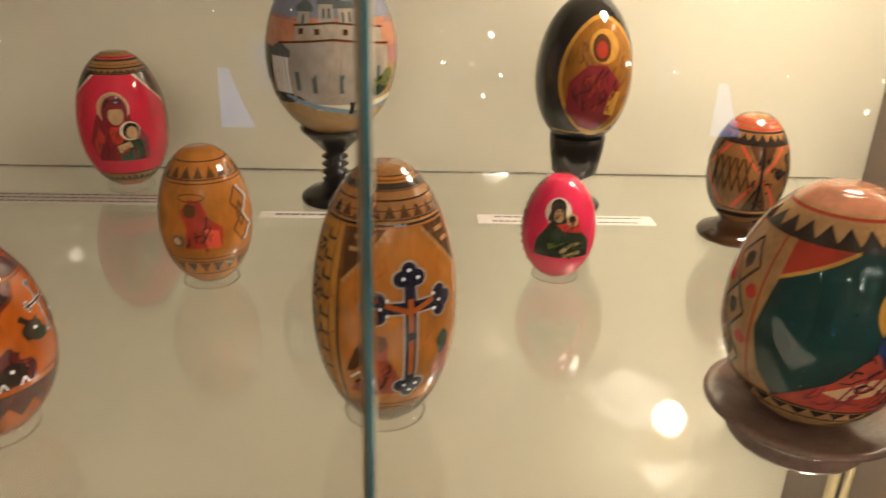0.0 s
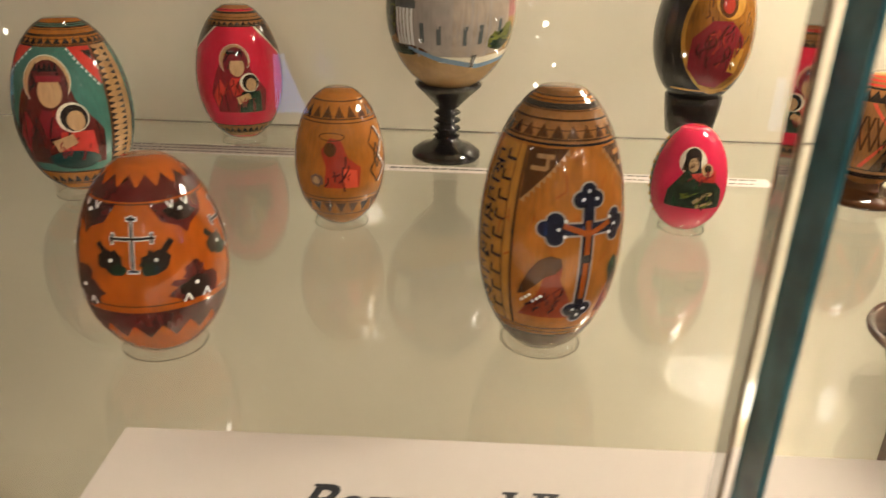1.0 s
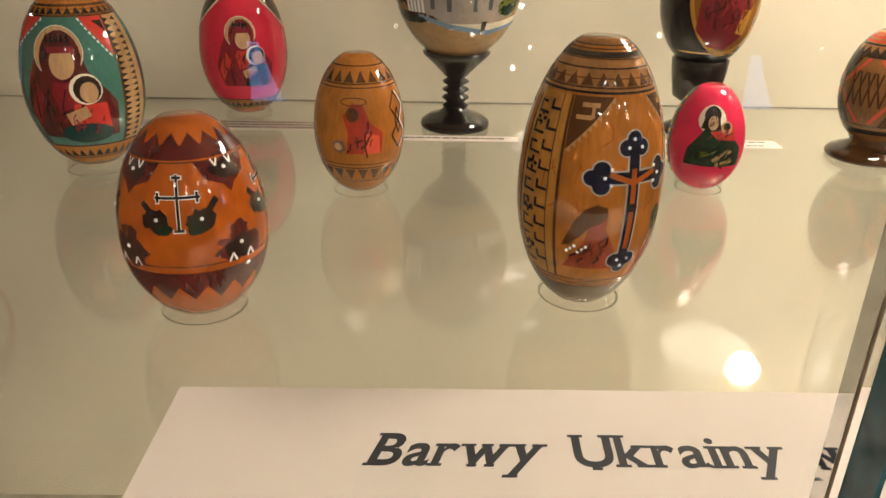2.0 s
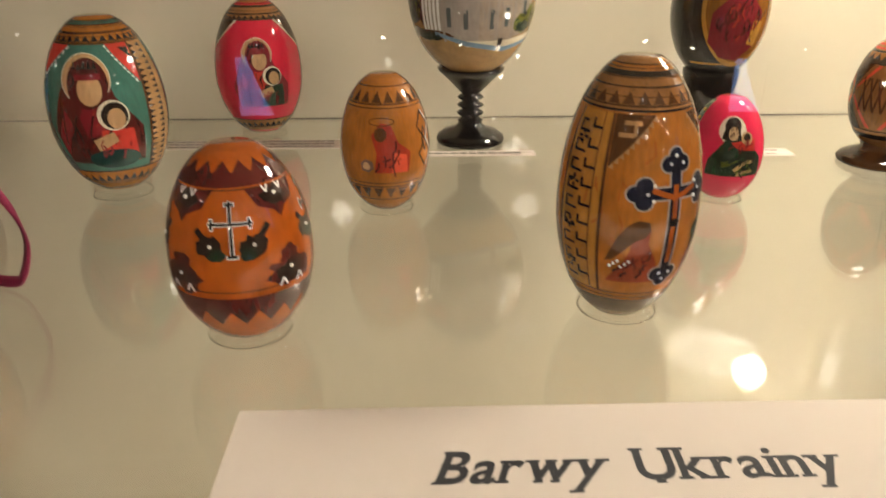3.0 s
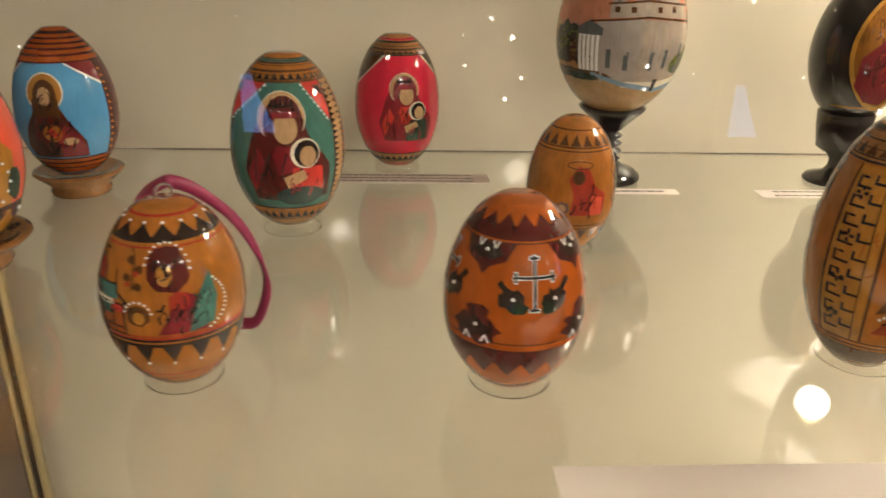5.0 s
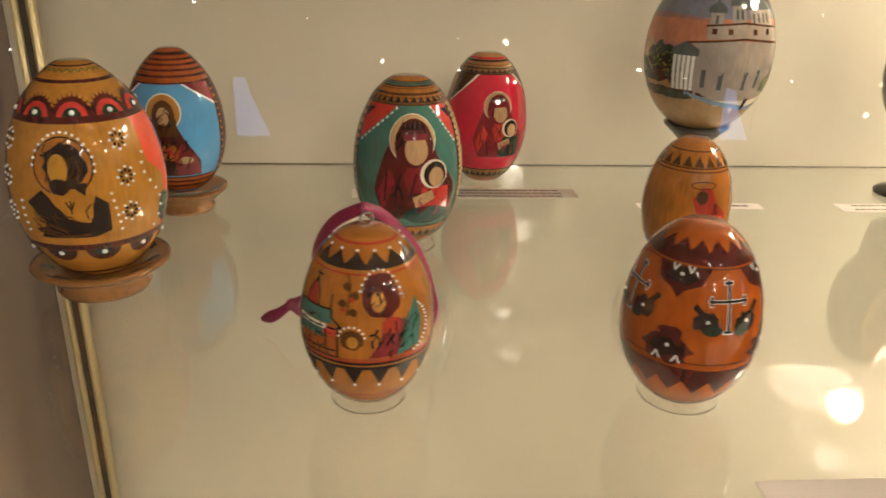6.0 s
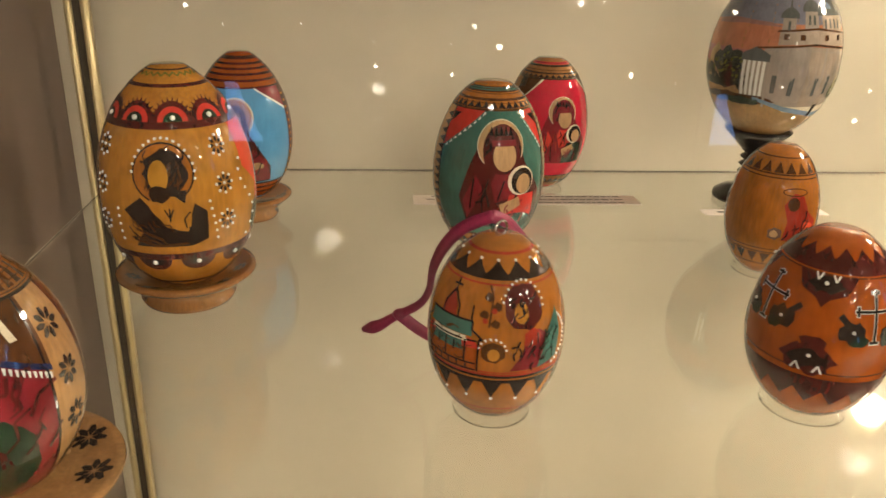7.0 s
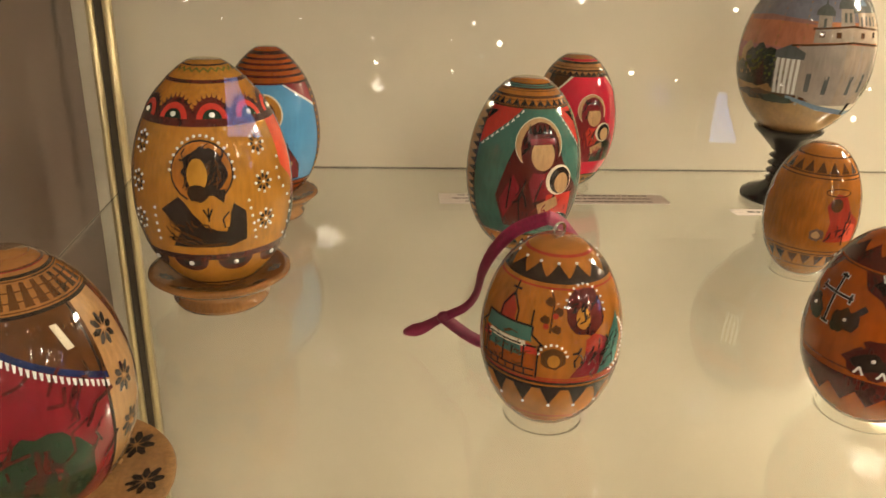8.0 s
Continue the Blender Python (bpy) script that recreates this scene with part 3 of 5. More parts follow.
def haloed_pair(egg, a, v, k, robe, robe2, cloak, a2):
    """Two haloed robed forms, kept as plain patches of paint."""
    draw(egg, "robe", a, v, [[(-0.17 * k, -0.40 * k), (0.26 * k, -0.40 * k), (0.25 * k, -0.22 * k), (0.13 * k, -0.06 * k), (0.09 * k, 0.08 * k), (-0.09 * k, 0.08 * k), (-0.15 * k, -0.06 * k), (-0.21 * k, -0.24 * k)]], robe, 2)
    draw(egg, "robe_fold", a, v, [[(-0.06 * k, -0.10 * k), (0.08 * k, -0.08 * k), (0.10 * k, -0.22 * k), (-0.02 * k, -0.26 * k)], [(-0.17 * k, -0.36 * k), (-0.08 * k, -0.2 * k), (-0.12 * k, -0.12 * k), (-0.19 * k, -0.26 * k)]], robe2, 3)
    draw(egg, "halo", a, v, [oval(0.118 * k, 0.118 * k, 0, 0.03 * k)], "skin_tan", 3)
    draw(egg, "halo_edge", a, v, ring(0.118 * k, 0.118 * k, 0.004 * k, 0, 0.03 * k), "cream", 4)
    draw(egg, "hood", a, v, [oval(0.100 * k, 0.122 * k, 0.008 * k, 0.008 * k, 18), [(-0.09 * k, -0.02 * k), (-0.05 * k, -0.17 * k), (-0.01 * k, -0.06 * k)]], robe, 5)
    draw(egg, "crown", a, v, teeth_flat(0.065 * k, 0.075 * k, 0.045 * k, 5), "dark", 6)
    draw(egg, "face_patch", a, v, [oval(0.058 * k, 0.076 * k, 0.018 * k, -0.022 * k, 18)], "skin_tan", 7)
    draw(egg, "headband", a, v, [[(-0.050 * k, 0.052 * k), (0.075 * k, 0.056 * k), (0.078 * k, 0.026 * k), (-0.046 * k, 0.024 * k)]], "wine", 8)
    draw(egg, "fold_line", a, v, lines([[(-0.05 * k, -0.12 * k), (-0.09 * k, -0.24 * k), (-0.08 * k, -0.38 * k)], [(0.02 * k, -0.14 * k), (-0.01 * k, -0.25 * k)], [(0.06 * k, -0.12 * k), (0.10 * k, -0.22 * k)], [(-0.13 * k, -0.14 * k), (-0.15 * k, -0.30 * k)], [(0.02 * k, -0.30 * k), (0.05 * k, -0.39 * k)]], 0.008 * k), "dark", 4)
    draw(egg, "small_robe", a2, v - 0.20 * k, [[(-0.09 * k, -0.20 * k), (0.11 * k, -0.20 * k), (0.09 * k, -0.02 * k), (-0.06 * k, -0.02 * k)]], cloak, 5)
    draw(egg, "small_halo", a2, v - 0.20 * k, [oval(0.076 * k, 0.076 * k, 0.004 * k, 0.052 * k)], "cream", 6)
    draw(egg, "small_hood", a2, v - 0.20 * k, [oval(0.064 * k, 0.068 * k, 0.010 * k, 0.050 * k, 14)], "dark", 7)
    draw(egg, "small_face_patch", a2, v - 0.20 * k, [oval(0.042 * k, 0.052 * k, 0.016 * k, 0.036 * k, 14)], "skin_tan", 8)
    draw(egg, "sleeve", a, v, [[(0.00 * k, -0.27 * k), (0.10 * k, -0.23 * k), (0.12 * k, -0.28 * k), (0.02 * k, -0.33 * k)]], "skin_tan", 6)


def brush(egg, name, a, v, rx, ry, count, paint, layer, seed, slant=80.0, length=0.09, width=0.008):
    """Loose brush marks inside an oval."""
    rnd = random.Random(seed)
    out = []
    for _ in range(count):
        t, r = rnd.uniform(0, 2 * math.pi), rnd.random() ** 0.5 * 0.85
        x, y = rx * r * math.cos(t), ry * r * math.sin(t)
        g, q = radians(slant + rnd.uniform(-35, 35)), length * rnd.uniform(0.4, 1.0) / 2
        b = rnd.uniform(-0.25, 0.25) * length
        out += stroke([(x - q * math.cos(g), y - q * math.sin(g)), (x + b * math.sin(g), y - b * math.cos(g)), (x + q * math.cos(g), y + q * math.sin(g))], width * rnd.uniform(0.6, 1.3))
    draw(egg, name, a, v, out, paint, layer)


def teeth_flat(hw, y0, h, n):
    w = 2 * hw / n
    return [[(-hw + w * i, y0), (-hw + w * (i + 1), y0), (-hw + w * (i + 0.5), y0 + h)] for i in range(n)]


def top_disc(egg, paint):
    """The flat turned end of an egg."""
    r = egg.radius(1.0)
    part("top_disc", lathe([(r, egg.h - 0.0001), (r * 0.97, egg.h + 0.00022), (0, egg.h + 0.0003)], 40), PAINT[paint], egg.ob)


def wood_cap(egg, v, paint="tan"):
    top_disc(egg, paint)
    egg.lay("bare_cap", bands([(v, 0.999)]), paint, 1, "bare turned wood top")
    for i in range(5):
        w = v + (0.985 - v) * (i + 0.6) / 5
        egg.lay("turning_mark", bands([(w, w + 0.0035)]), "brown", 2)


def shade_pair(egg, a, v, k, a2, seed):
    brush(egg, "robe_brushwork", a, v - 0.24 * k, 0.17 * k, 0.14 * k, 9, "dark", 5, seed, 75, 0.11 * k, 0.008 * k)
    brush(egg, "robe_highlight", a, v - 0.22 * k, 0.14 * k, 0.13 * k, 8, "brick_red", 5, seed + 1, 65, 0.08 * k, 0.007 * k)
    brush(egg, "hood_brushwork", a, v + 0.02 * k, 0.09 * k, 0.11 * k, 12, "dark", 6, seed + 2, 60, 0.06 * k, 0.008 * k)
    brush(egg, "halo_brushwork", a, v + 0.03 * k, 0.11 * k, 0.11 * k, 8, "gold", 4, seed + 3, 30, 0.05 * k, 0.008 * k)
    brush(egg, "small_brushwork", a2, v - 0.32 * k, 0.09 * k, 0.07 * k, 10, "wine", 7, seed + 5, 70, 0.06 * k, 0.008 * k)


# orange egg with small crosses
orange.lay("top_border", bands([(0.858, 0.915)]) + teeth(0.912, 0.962, 15), "maroon", 1, "maroon zigzag border")
orange.lay("bottom_border", bands([(0.255, 0.340)]) + teeth(0.258, 0.175, 16), "maroon", 1, "maroon zigzag border")
orange.lay("ruled_line", bands([(0.372, 0.379), (0.845, 0.851)]), "brown", 1)
for q in range(4):
    a = 7 + 90 * q
    draw(orange, "leaf_spray", a, 0.61, [ragged(0.065, 0.055, -0.105, -0.01, 18, 3 + q, 0.3), ragged(0.065, 0.055, 0.105, -0.01, 18, 7 + q, 0.3)] + lines([[(-0.17, 0.07), (-0.10, 0.0)], [(0.18, 0.08), (0.11, 0.0)]], 0.03), "dark", 1)
    draw(orange, "leaf", a, 0.56, [ragged(0.04, 0.03, -0.07, 0, 14, 11, 0.2), ragged(0.04, 0.03, 0.07, 0, 14, 12, 0.2)], "leaf", 2)
    draw(orange, "cross_outline", a, 0.68, lines(cross_lines(0.126, 0.104, 0.025, 0.027), 0.019), "white", 2)
    draw(orange, "cross", a, 0.68, lines(cross_lines(0.123, 0.101, 0.025, 0.022), 0.012), "dark", 3, "black cross with a white outline")
    dots(orange, [(a - 17, 0.605), (a + 17, 0.605)], 0.009)
    b = 52 + 90 * q
    draw(orange, "flower_clump", b, 0.455, [ragged(0.125, 0.075, 0, -0.02, 24, 21 + q, 0.22), ragged(0.06, 0.05, 0, 0.06, 16, 31 + q, 0.25)], "maroon", 1)
    draw(orange, "flower_shade", b, 0.455, [ragged(0.085, 0.05, 0, -0.015, 20, 41 + q, 0.3)], "dark", 2)
    draw(orange, "hanging_clump", b, 0.80, [[(-0.14, 0.05), (0.14, 0.05), (0.10, -0.03), (0.03, -0.06), (0, -0.10), (-0.03, -0.06), (-0.10, -0.03)]], "maroon", 1)
    draw(orange, "clump_shade", b, 0.80, [ragged(0.07, 0.035, 0, 0.0, 18, 51 + q, 0.3)], "dark", 2)
    for cx, cy, up in ((-0.05, 0.0, 1), (0.05, 0.0, 1), (-0.05, 0.45, -1), (0.05, 0.45, -1)):
        draw(orange, "chevron", b, 0.40, lines([[(cx - 0.02, cy - 0.03 * (up > 0)), (cx, cy + (0.01 if up > 0 else -0.03)), (cx + 0.02, cy - 0.03 * (up > 0))]], 0.010), "white", 3)
    dots(orange, [(b, 0.455), (b, 0.81)], 0.010)

# crimson egg
wood_cap(red, 0.868)
red.lay("stripe", bands([(0.868, 0.876), (0.905, 0.915), (0.955, 0.965)]), "dark", 2)
red.lay("top_border", teeth(0.878, 0.903, 30), "dark", 2, "burnt zigzag border")
red.lay("bare_base", bands([(0.001, 0.135)]), "tan", 1, "bare turned wood base")
red.lay("base_border", teeth(0.075, 0.115, 30) + bands([(0.128, 0.137), (0.065, 0.072)]), "dark", 2, "burnt zigzag border")
red.lay("back_panel", [band(0.136, 0.868, 88, 290)], "tan", 1)
red.lay("corner_panel", [[(-70, 0.66), (-22, 0.868), (-70, 0.868)], [(88, 0.868), (46, 0.868), (88, 0.66)]], "brown", 2)
red.lay("corner_edge", [[(-70, 0.645), (-70, 0.662), (-22, 0.868), (-27, 0.868)], [(88, 0.645), (88, 0.662), (46, 0.868), (51, 0.868)]], "cream", 3)
haloed_pair(red, 10, 0.615, 0.92, "wine", "red", "leaf", 27)
shade_pair(red, 10, 0.615, 0.92, 27, 100)

# teal egg
wood_cap(teal, 0.872, "amber")
teal.lay("stripe", bands([(0.872, 0.882), (0.922, 0.932), (0.962, 0.970), (0.985, 0.989)]), "brown", 2)
teal.lay("top_border", teeth(0.884, 0.920, 30), "dark", 2, "burnt zigzag border")
teal.lay("bare_base", bands([(0.001, 0.165)]), "amber", 1, "bare turned wood base")
teal.lay("base_border", teeth(0.085, 0.135, 32) + bands([(0.155, 0.165), (0.07, 0.078)]), "dark", 2, "burnt zigzag border")
teal.lay("side_border", [band(0.165, 0.872, 62, 92), band(0.165, 0.872, -92, -68), band(0.165, 0.872, 150, 210)], "pale_tan", 1, "yellow border with black triangles")
teal.lay("border_teeth", [[(62, 0.175 + 0.033 * i), (70, 0.1875 + 0.033 * i), (62, 0.200 + 0.033 * i)] for i in range(21)], "dark", 2)
teal.lay("border_teeth", [[(82, 0.175 + 0.033 * i), (82, 0.200 + 0.033 * i), (73, 0.1875 + 0.033 * i)] for i in range(21)], "dark", 2)
teal.lay("border_teeth", [[(-68, 0.18 + 0.045 * i), (-68, 0.215 + 0.045 * i), (-80, 0.1975 + 0.045 * i)] for i in range(15)], "dark", 2)
teal.lay("border_line", [band(0.165, 0.872, 59.5, 62.5), band(0.165, 0.872, -68.5, -66)], "brown", 2)
teal.lay("corner_panel", [[(-66, 0.66), (-18, 0.872), (-66, 0.872)], [(59, 0.872), (30, 0.872), (59, 0.66)]], "red", 2)
teal.lay("corner_key", [[(45, 0.85), (58, 0.85), (58, 0.79)], [(-52, 0.85), (-65, 0.85), (-65, 0.79)]], "dark", 3)
teal.lay("corner_edge", [t for i in range(9) for t in ([(30 + 3.2 * i, 0.868 - 0.0235 * i), (27.5 + 3.2 * i, 0.862 - 0.0235 * i), (31.2 + 3.2 * i, 0.846 - 0.0235 * i)], [(-18 - 5.3 * i, 0.868 - 0.0235 * i), (-20.5 - 5.3 * i, 0.845 - 0.0235 * i), (-16 - 5.3 * i, 0.857 - 0.0235 * i)])], "white", 3)
haloed_pair(teal, 3, 0.665, 1.12, "maroon", "wine", "red", 24)
shade_pair(teal, 3, 0.665, 1.12, 24, 120)
draw(teal, "green_lap", 20, 0.245, [oval(0.14, 0.06, 0, 0, 18)], "deep_teal", 6)

# small amber egg
yellow.lay("top_border", teeth(0.838, 0.915, 18, fat=0.42) + bands([(0.800, 0.808), (0.824, 0.834), (0.935, 0.943)]), "brown", 1, "burnt zigzag border")
yellow.lay("base_border", teeth(0.225, 0.135, 20, fat=0.42) + bands([(0.232, 0.242), (0.262, 0.270), (0.12, 0.128)]), "brown", 1, "burnt zigzag border")
for a in (2, 182):
    draw(yellow, "red_cloak", a, 0.52, [[(-0.08, -0.17), (0.18, -0.17), (0.19, -0.02), (0.10, 0.05), (0.05, 0.17), (-0.03, 0.19), (-0.10, 0.10), (-0.06, -0.02)]], "brick_red", 1)
    draw(yellow, "cloak_light", a, 0.50, [[(0.05, -0.15), (0.17, -0.15), (0.16, -0.02), (0.07, 0.0)]], "vermilion", 2)
    draw(yellow, "brow_patch", a, 0.61, [oval(0.045, 0.05, -0.03, 0.02, 14)], "brown", 4)
    draw(yellow, "halo_line", a, 0.715, ring(0.085, 0.022, 0.008, -0.02, 0.0), "brown", 2)
    draw(yellow, "grey_bundle", a - 24, 0.40, [ragged(0.05, 0.05, 0, 0, 16, 5, 0.2)], "taupe", 1)
    draw(yellow, "bundle_patch", a - 24, 0.40, [ragged(0.028, 0.028, 0, 0, 12, 6, 0.2)], "skin_tan", 2)
    brush(yellow, "cloak_brushwork", a + 3, 0.46, 0.12, 0.13, 10, "maroon", 3, 140, 75, 0.10, 0.012)
for a in (62, 242):
    draw(yellow, "lozenge", a, 0.56, lines([[(0, 0.20), (0.075, 0.10), (0, 0), (-0.075, -0.10), (0, -0.20), (0.075, -0.10), (0, 0), (-0.075, 0.10), (0, 0.20)], [(0, 0.09), (0.035, 0.0), (0, -0.09), (-0.035, 0.0), (0, 0.09)]], 0.016), "brown", 1)
    draw(yellow, "lozenge_light", a, 0.56, lines([[(0.02, 0.20), (0.095, 0.10), (0.02, 0), (0.095, -0.10), (0.02, -0.2)]], 0.010), "white", 2)

# tall egg with the trefoil cross
wood_cap(cruc, 0.842)
cruc.lay("stripe", bands([(0.842, 0.850), (0.858, 0.864), (0.918, 0.922), (0.950, 0.968), (0.985, 0.988)]), "dark", 2, "burnt ring")
cruc.lay("top_border", teeth(0.866, 0.908, 22, fat=0.42), "brown", 2, "burnt zigzag border")
cruc.lay("bare_base", bands([(0.001, 0.125)]), "brown", 1)
cruc.lay("base_line", bands([(0.135, 0.141), (0.155, 0.160)]), "dark", 2)
for a in (21, 201):
    cruc.lay("key_border", [band(0.162, 0.835, a - 96, a - 57)], "amber_light", 1, "golden border with a dark key pattern")
    cruc.lay("border_line", [band(0.162, 0.835, a - 58, a - 55.5), band(0.162, 0.835, a - 98, a - 95.5), band(0.162, 0.835, a - 66, a - 65)], "brown", 2)
    keys = []
    for i in range(9):
        v = 0.195 + 0.07 * i
        keys += [band(v, v + 0.010, a - 92, a - 78), band(v, v + 0.045, a - 92, a - 89.5), band(v + 0.036, v + 0.045, a - 89, a - 83), band(v + 0.02, v + 0.03, a - 75, a - 66), band(v + 0.02, v + 0.055, a - 77, a - 74.5)]
    cruc.lay("key_pattern", keys, "dark", 2)
    draw(cruc, "key_flower", a - 84, 0.5, [s for j in (-0.24, -0.08, 0.08, 0.24) for s in blossom(4, 0.004, 0.026, 0.008, 0, j)], "dark", 3)
    cruc.lay("corner_panel", [[(a - 55, 0.835), (a - 17, 0.835), (a - 55, 0.655)], [(a + 19, 0.835), (a + 57, 0.835), (a + 57, 0.655)]], "brown", 1, "dark triangular corner with a white toothed edge")
    cruc.lay("corner_edge", [t for i in range(10) for t in ([(a - 17 - 3.8 * i, 0.835 - 0.018 * i), (a - 20.8 - 3.8 * i, 0.817 - 0.018 * i), (a - 16 - 3.8 * i, 0.812 - 0.018 * i)], [(a + 19 + 3.8 * i, 0.835 - 0.018 * i), (a + 18 + 3.8 * i, 0.812 - 0.018 * i), (a + 22.8 + 3.8 * i, 0.817 - 0.018 * i)])], "pale_tan", 2)
    cruc.lay("corner_key", [band(0.80, 0.815, a - 46, a - 30), band(0.76, 0.775, a - 50, a - 36), band(0.765, 0.81, a - 37, a - 34), band(0.80, 0.815, a + 34, a + 48), band(0.76, 0.775, a + 40, a + 52)], "pale_tan", 3)
    tre = [oval(0.030, 0.028, x, y, 12) for x, y in ((0, 0.150), (-0.030, 0.122), (0.030, 0.122), (-0.150, 0.02), (-0.118, 0.050), (-0.118, -0.010), (0.150, 0.02), (0.118, 0.050), (0.118, -0.010), (0, -0.325), (-0.030, -0.298), (0.030, -0.298))]
    stem = lines([[(0, -0.31), (0, 0.13)], [(-0.13, 0.02), (0.13, 0.02)]], 0.040)
    tre_o = [oval(0.037, 0.034, x, y, 12) for x, y in ((0, 0.150), (-0.030, 0.122), (0.030, 0.122), (-0.150, 0.02), (-0.118, 0.050), (-0.118, -0.010), (0.150, 0.02), (0.118, 0.050), (0.118, -0.010), (0, -0.325), (-0.030, -0.298), (0.030, -0.298))]
    draw(cruc, "cross_outline", a + 1, 0.55, tre_o + lines([[(0, -0.31), (0, 0.13)], [(-0.13, 0.02), (0.13, 0.02)]], 0.054), "wall_shade", 2)
    draw(cruc, "cross", a + 1, 0.55, tre + stem, "navy", 3, "dark blue-black trefoil cross")
    draw(cruc, "pale_bar", a + 1, 0.55, lines([[(0, 0.05), (0.002, -0.25)], [(-0.09, 0.035), (0, 0.0), (0.09, 0.035)]], 0.020), "deep_orange", 4)
    draw(cruc, "dark_knot", a + 1, 0.50, [oval(0.022, 0.016, 0, -0.04, 12)], "dark", 5)
    dots(cruc, [(a + 1 + x, y) for x, y in ((0, 0.70), (-5, 0.672), (7, 0.672), (-23, 0.57), (-18, 0.60), (-18, 0.545), (25, 0.57), (20, 0.60), (20, 0.545), (1, 0.225), (-4, 0.252), (6, 0.252))], 0.0065)
    draw(cruc, "red_mantle", a - 27, 0.30, [[(-0.10, -0.085), (0.10, -0.085), (0.085, 0.0), (0.045, 0.08), (0.05, 0.14), (0.0, 0.12), (-0.03, 0.02)]], "rust", 2)
    draw(cruc, "dark_wing", a - 32, 0.36, [[(-0.085, -0.055), (-0.055, -0.045), (-0.02, -0.01), (0.015, 0.03), (0.05, 0.045), (0.072, 0.075), (0.065, 0.105), (0.03, 0.115), (-0.01, 0.095), (-0.045, 0.045)]], "brown", 3)
    brush(cruc, "mantle_brushwork", a - 27, 0.30, 0.07, 0.07, 12, "maroon", 4, 150, 75, 0.06, 0.007)
    brush(cruc, "panel_wear", a - 10, 0.5, 0.33, 0.3, 26, "deep_orange", 1, 151, 88, 0.10, 0.006)
    dots(cruc, [(a - 46 + 3 * i, 0.285 + 0.012 * (i % 3)) for i in range(6)], 0.006)
    draw(cruc, "red_mantle", a + 30, 0.30, [[(-0.04, -0.085), (0.09, -0.085), (0.05, 0.05), (0.02, 0.11), (-0.02, 0.02)]], "rust", 2)
    draw(cruc, "dark_wing", a + 31, 0.40, [ragged(0.03, 0.05, 0, 0, 14, 9, 0.2)], "leaf", 3)

# raspberry egg
draw(pink, "dark_mantle", -4, 0.50, [[(-0.29, -0.20), (0.29, -0.20), (0.26, -0.02), (0.12, 0.06), (0.06, 0.18), (-0.08, 0.22), (-0.17, 0.08), (-0.26, -0.04)]], "leaf", 2)
draw(pink, "halo", -14, 0.74, [oval(0.125, 0.125, 0, 0.0)], "cream", 1)
draw(pink, "dark_hood", -14, 0.745, [oval(0.075, 0.075, 0, 0.035), [(-0.09, -0.09), (0.08, -0.09), (0.06, 0.05), (-0.06, 0.05)]], "dark", 3)
draw(pink, "face_patch", -13, 0.715, [oval(0.045, 0.062, 0.005, -0.005, 14)], "skin_tan", 4)
draw(pink, "red_scarf", -4, 0.55, [[(-0.07, 0.08), (0.18, 0.12), (0.17, 0.0), (0.0, 0.02)]], "red", 4)
draw(pink, "small_halo", 10, 0.67, [oval(0.055, 0.06, 0, 0)], "skin_tan", 4)
draw(pink, "small_hood", 10, 0.68, [oval(0.034, 0.034, 0, 0)], "dark", 5)
draw(pink, "sleeve", 2, 0.42, lines([[(-0.05, -0.06), (0.05, 0.03), (0.16, 0.02)], [(-0.02, -0.10), (0.14, -0.06)]], 0.035), "skin_tan", 4)
pink.lay("dark_edge", [band(0.06, 0.97, -178, -84), band(0.06, 0.97, 100, 178)], "leaf", 1, "dark green back with gold dots")
dots(pink, [(-95, 0.15 + 0.08 * i) for i in range(10)], 0.018, "gold", 2)

brush(pink, "mantle_brushwork", -2, 0.44, 0.24, 0.13, 16, "dark", 5, 160, 70, 0.14, 0.014)
brush(pink, "mantle_highlight", 2, 0.42, 0.2, 0.10, 8, "olive", 5, 161, 40, 0.10, 0.012)
brush(pink, "scarf_brushwork", 2, 0.60, 0.12, 0.06, 8, "wine", 6, 162, 40, 0.08, 0.012)
brush(pink, "patch_brushwork", -12, 0.71, 0.05, 0.07, 6, "brown", 6, 163, 60, 0.05, 0.010)

# church egg
top_disc(church, "dusk_grey")
church.lay("dusk_sky", [band(0.56, 0.72, -105, 105)], "dusk_pink", 1, "orange dusk sky")
church.lay("low_sky", [band(0.46, 0.56, -105, 105)], "dusk_rose", 1)
church.lay("upper_sky", [band(0.72, 0.999)], "dusk_grey", 1, "grey-blue evening sky")
church.lay("cloud", [[(-95, 0.695), (-60, 0.71), (-20, 0.70), (-35, 0.725), (-70, 0.74), (-100, 0.72)], [(58, 0.69), (95, 0.67), (100, 0.72), (65, 0.725)]], "dusk_smoke", 2)
church.lay("back_sky", [band(0.42, 0.70, 105, 255)], "dusk_grey", 1)
draw(church, "tree_clump", -66, 0.44, [ragged(0.13, 0.10, 0, 0.02, 30, 3, 0.22), ragged(0.09, 0.06, 0.10, -0.06, 22, 4, 0.25)], "leaf", 2)
draw(church, "tree_clump", -82, 0.38, [ragged(0.20, 0.075, 0, 0, 34, 14, 0.2)], "leaf", 2)
draw(church, "dark_path", -62, 0.26, [ragged(0.22, 0.035, 0, 0, 30, 15, 0.25)], "brown", 2)
draw(church, "house", -84, 0.47, [[(-0.07, -0.10), (0.06, -0.10), (0.06, 0.05), (0.0, 0.11), (-0.07, 0.05)]], "skin_tan", 2)
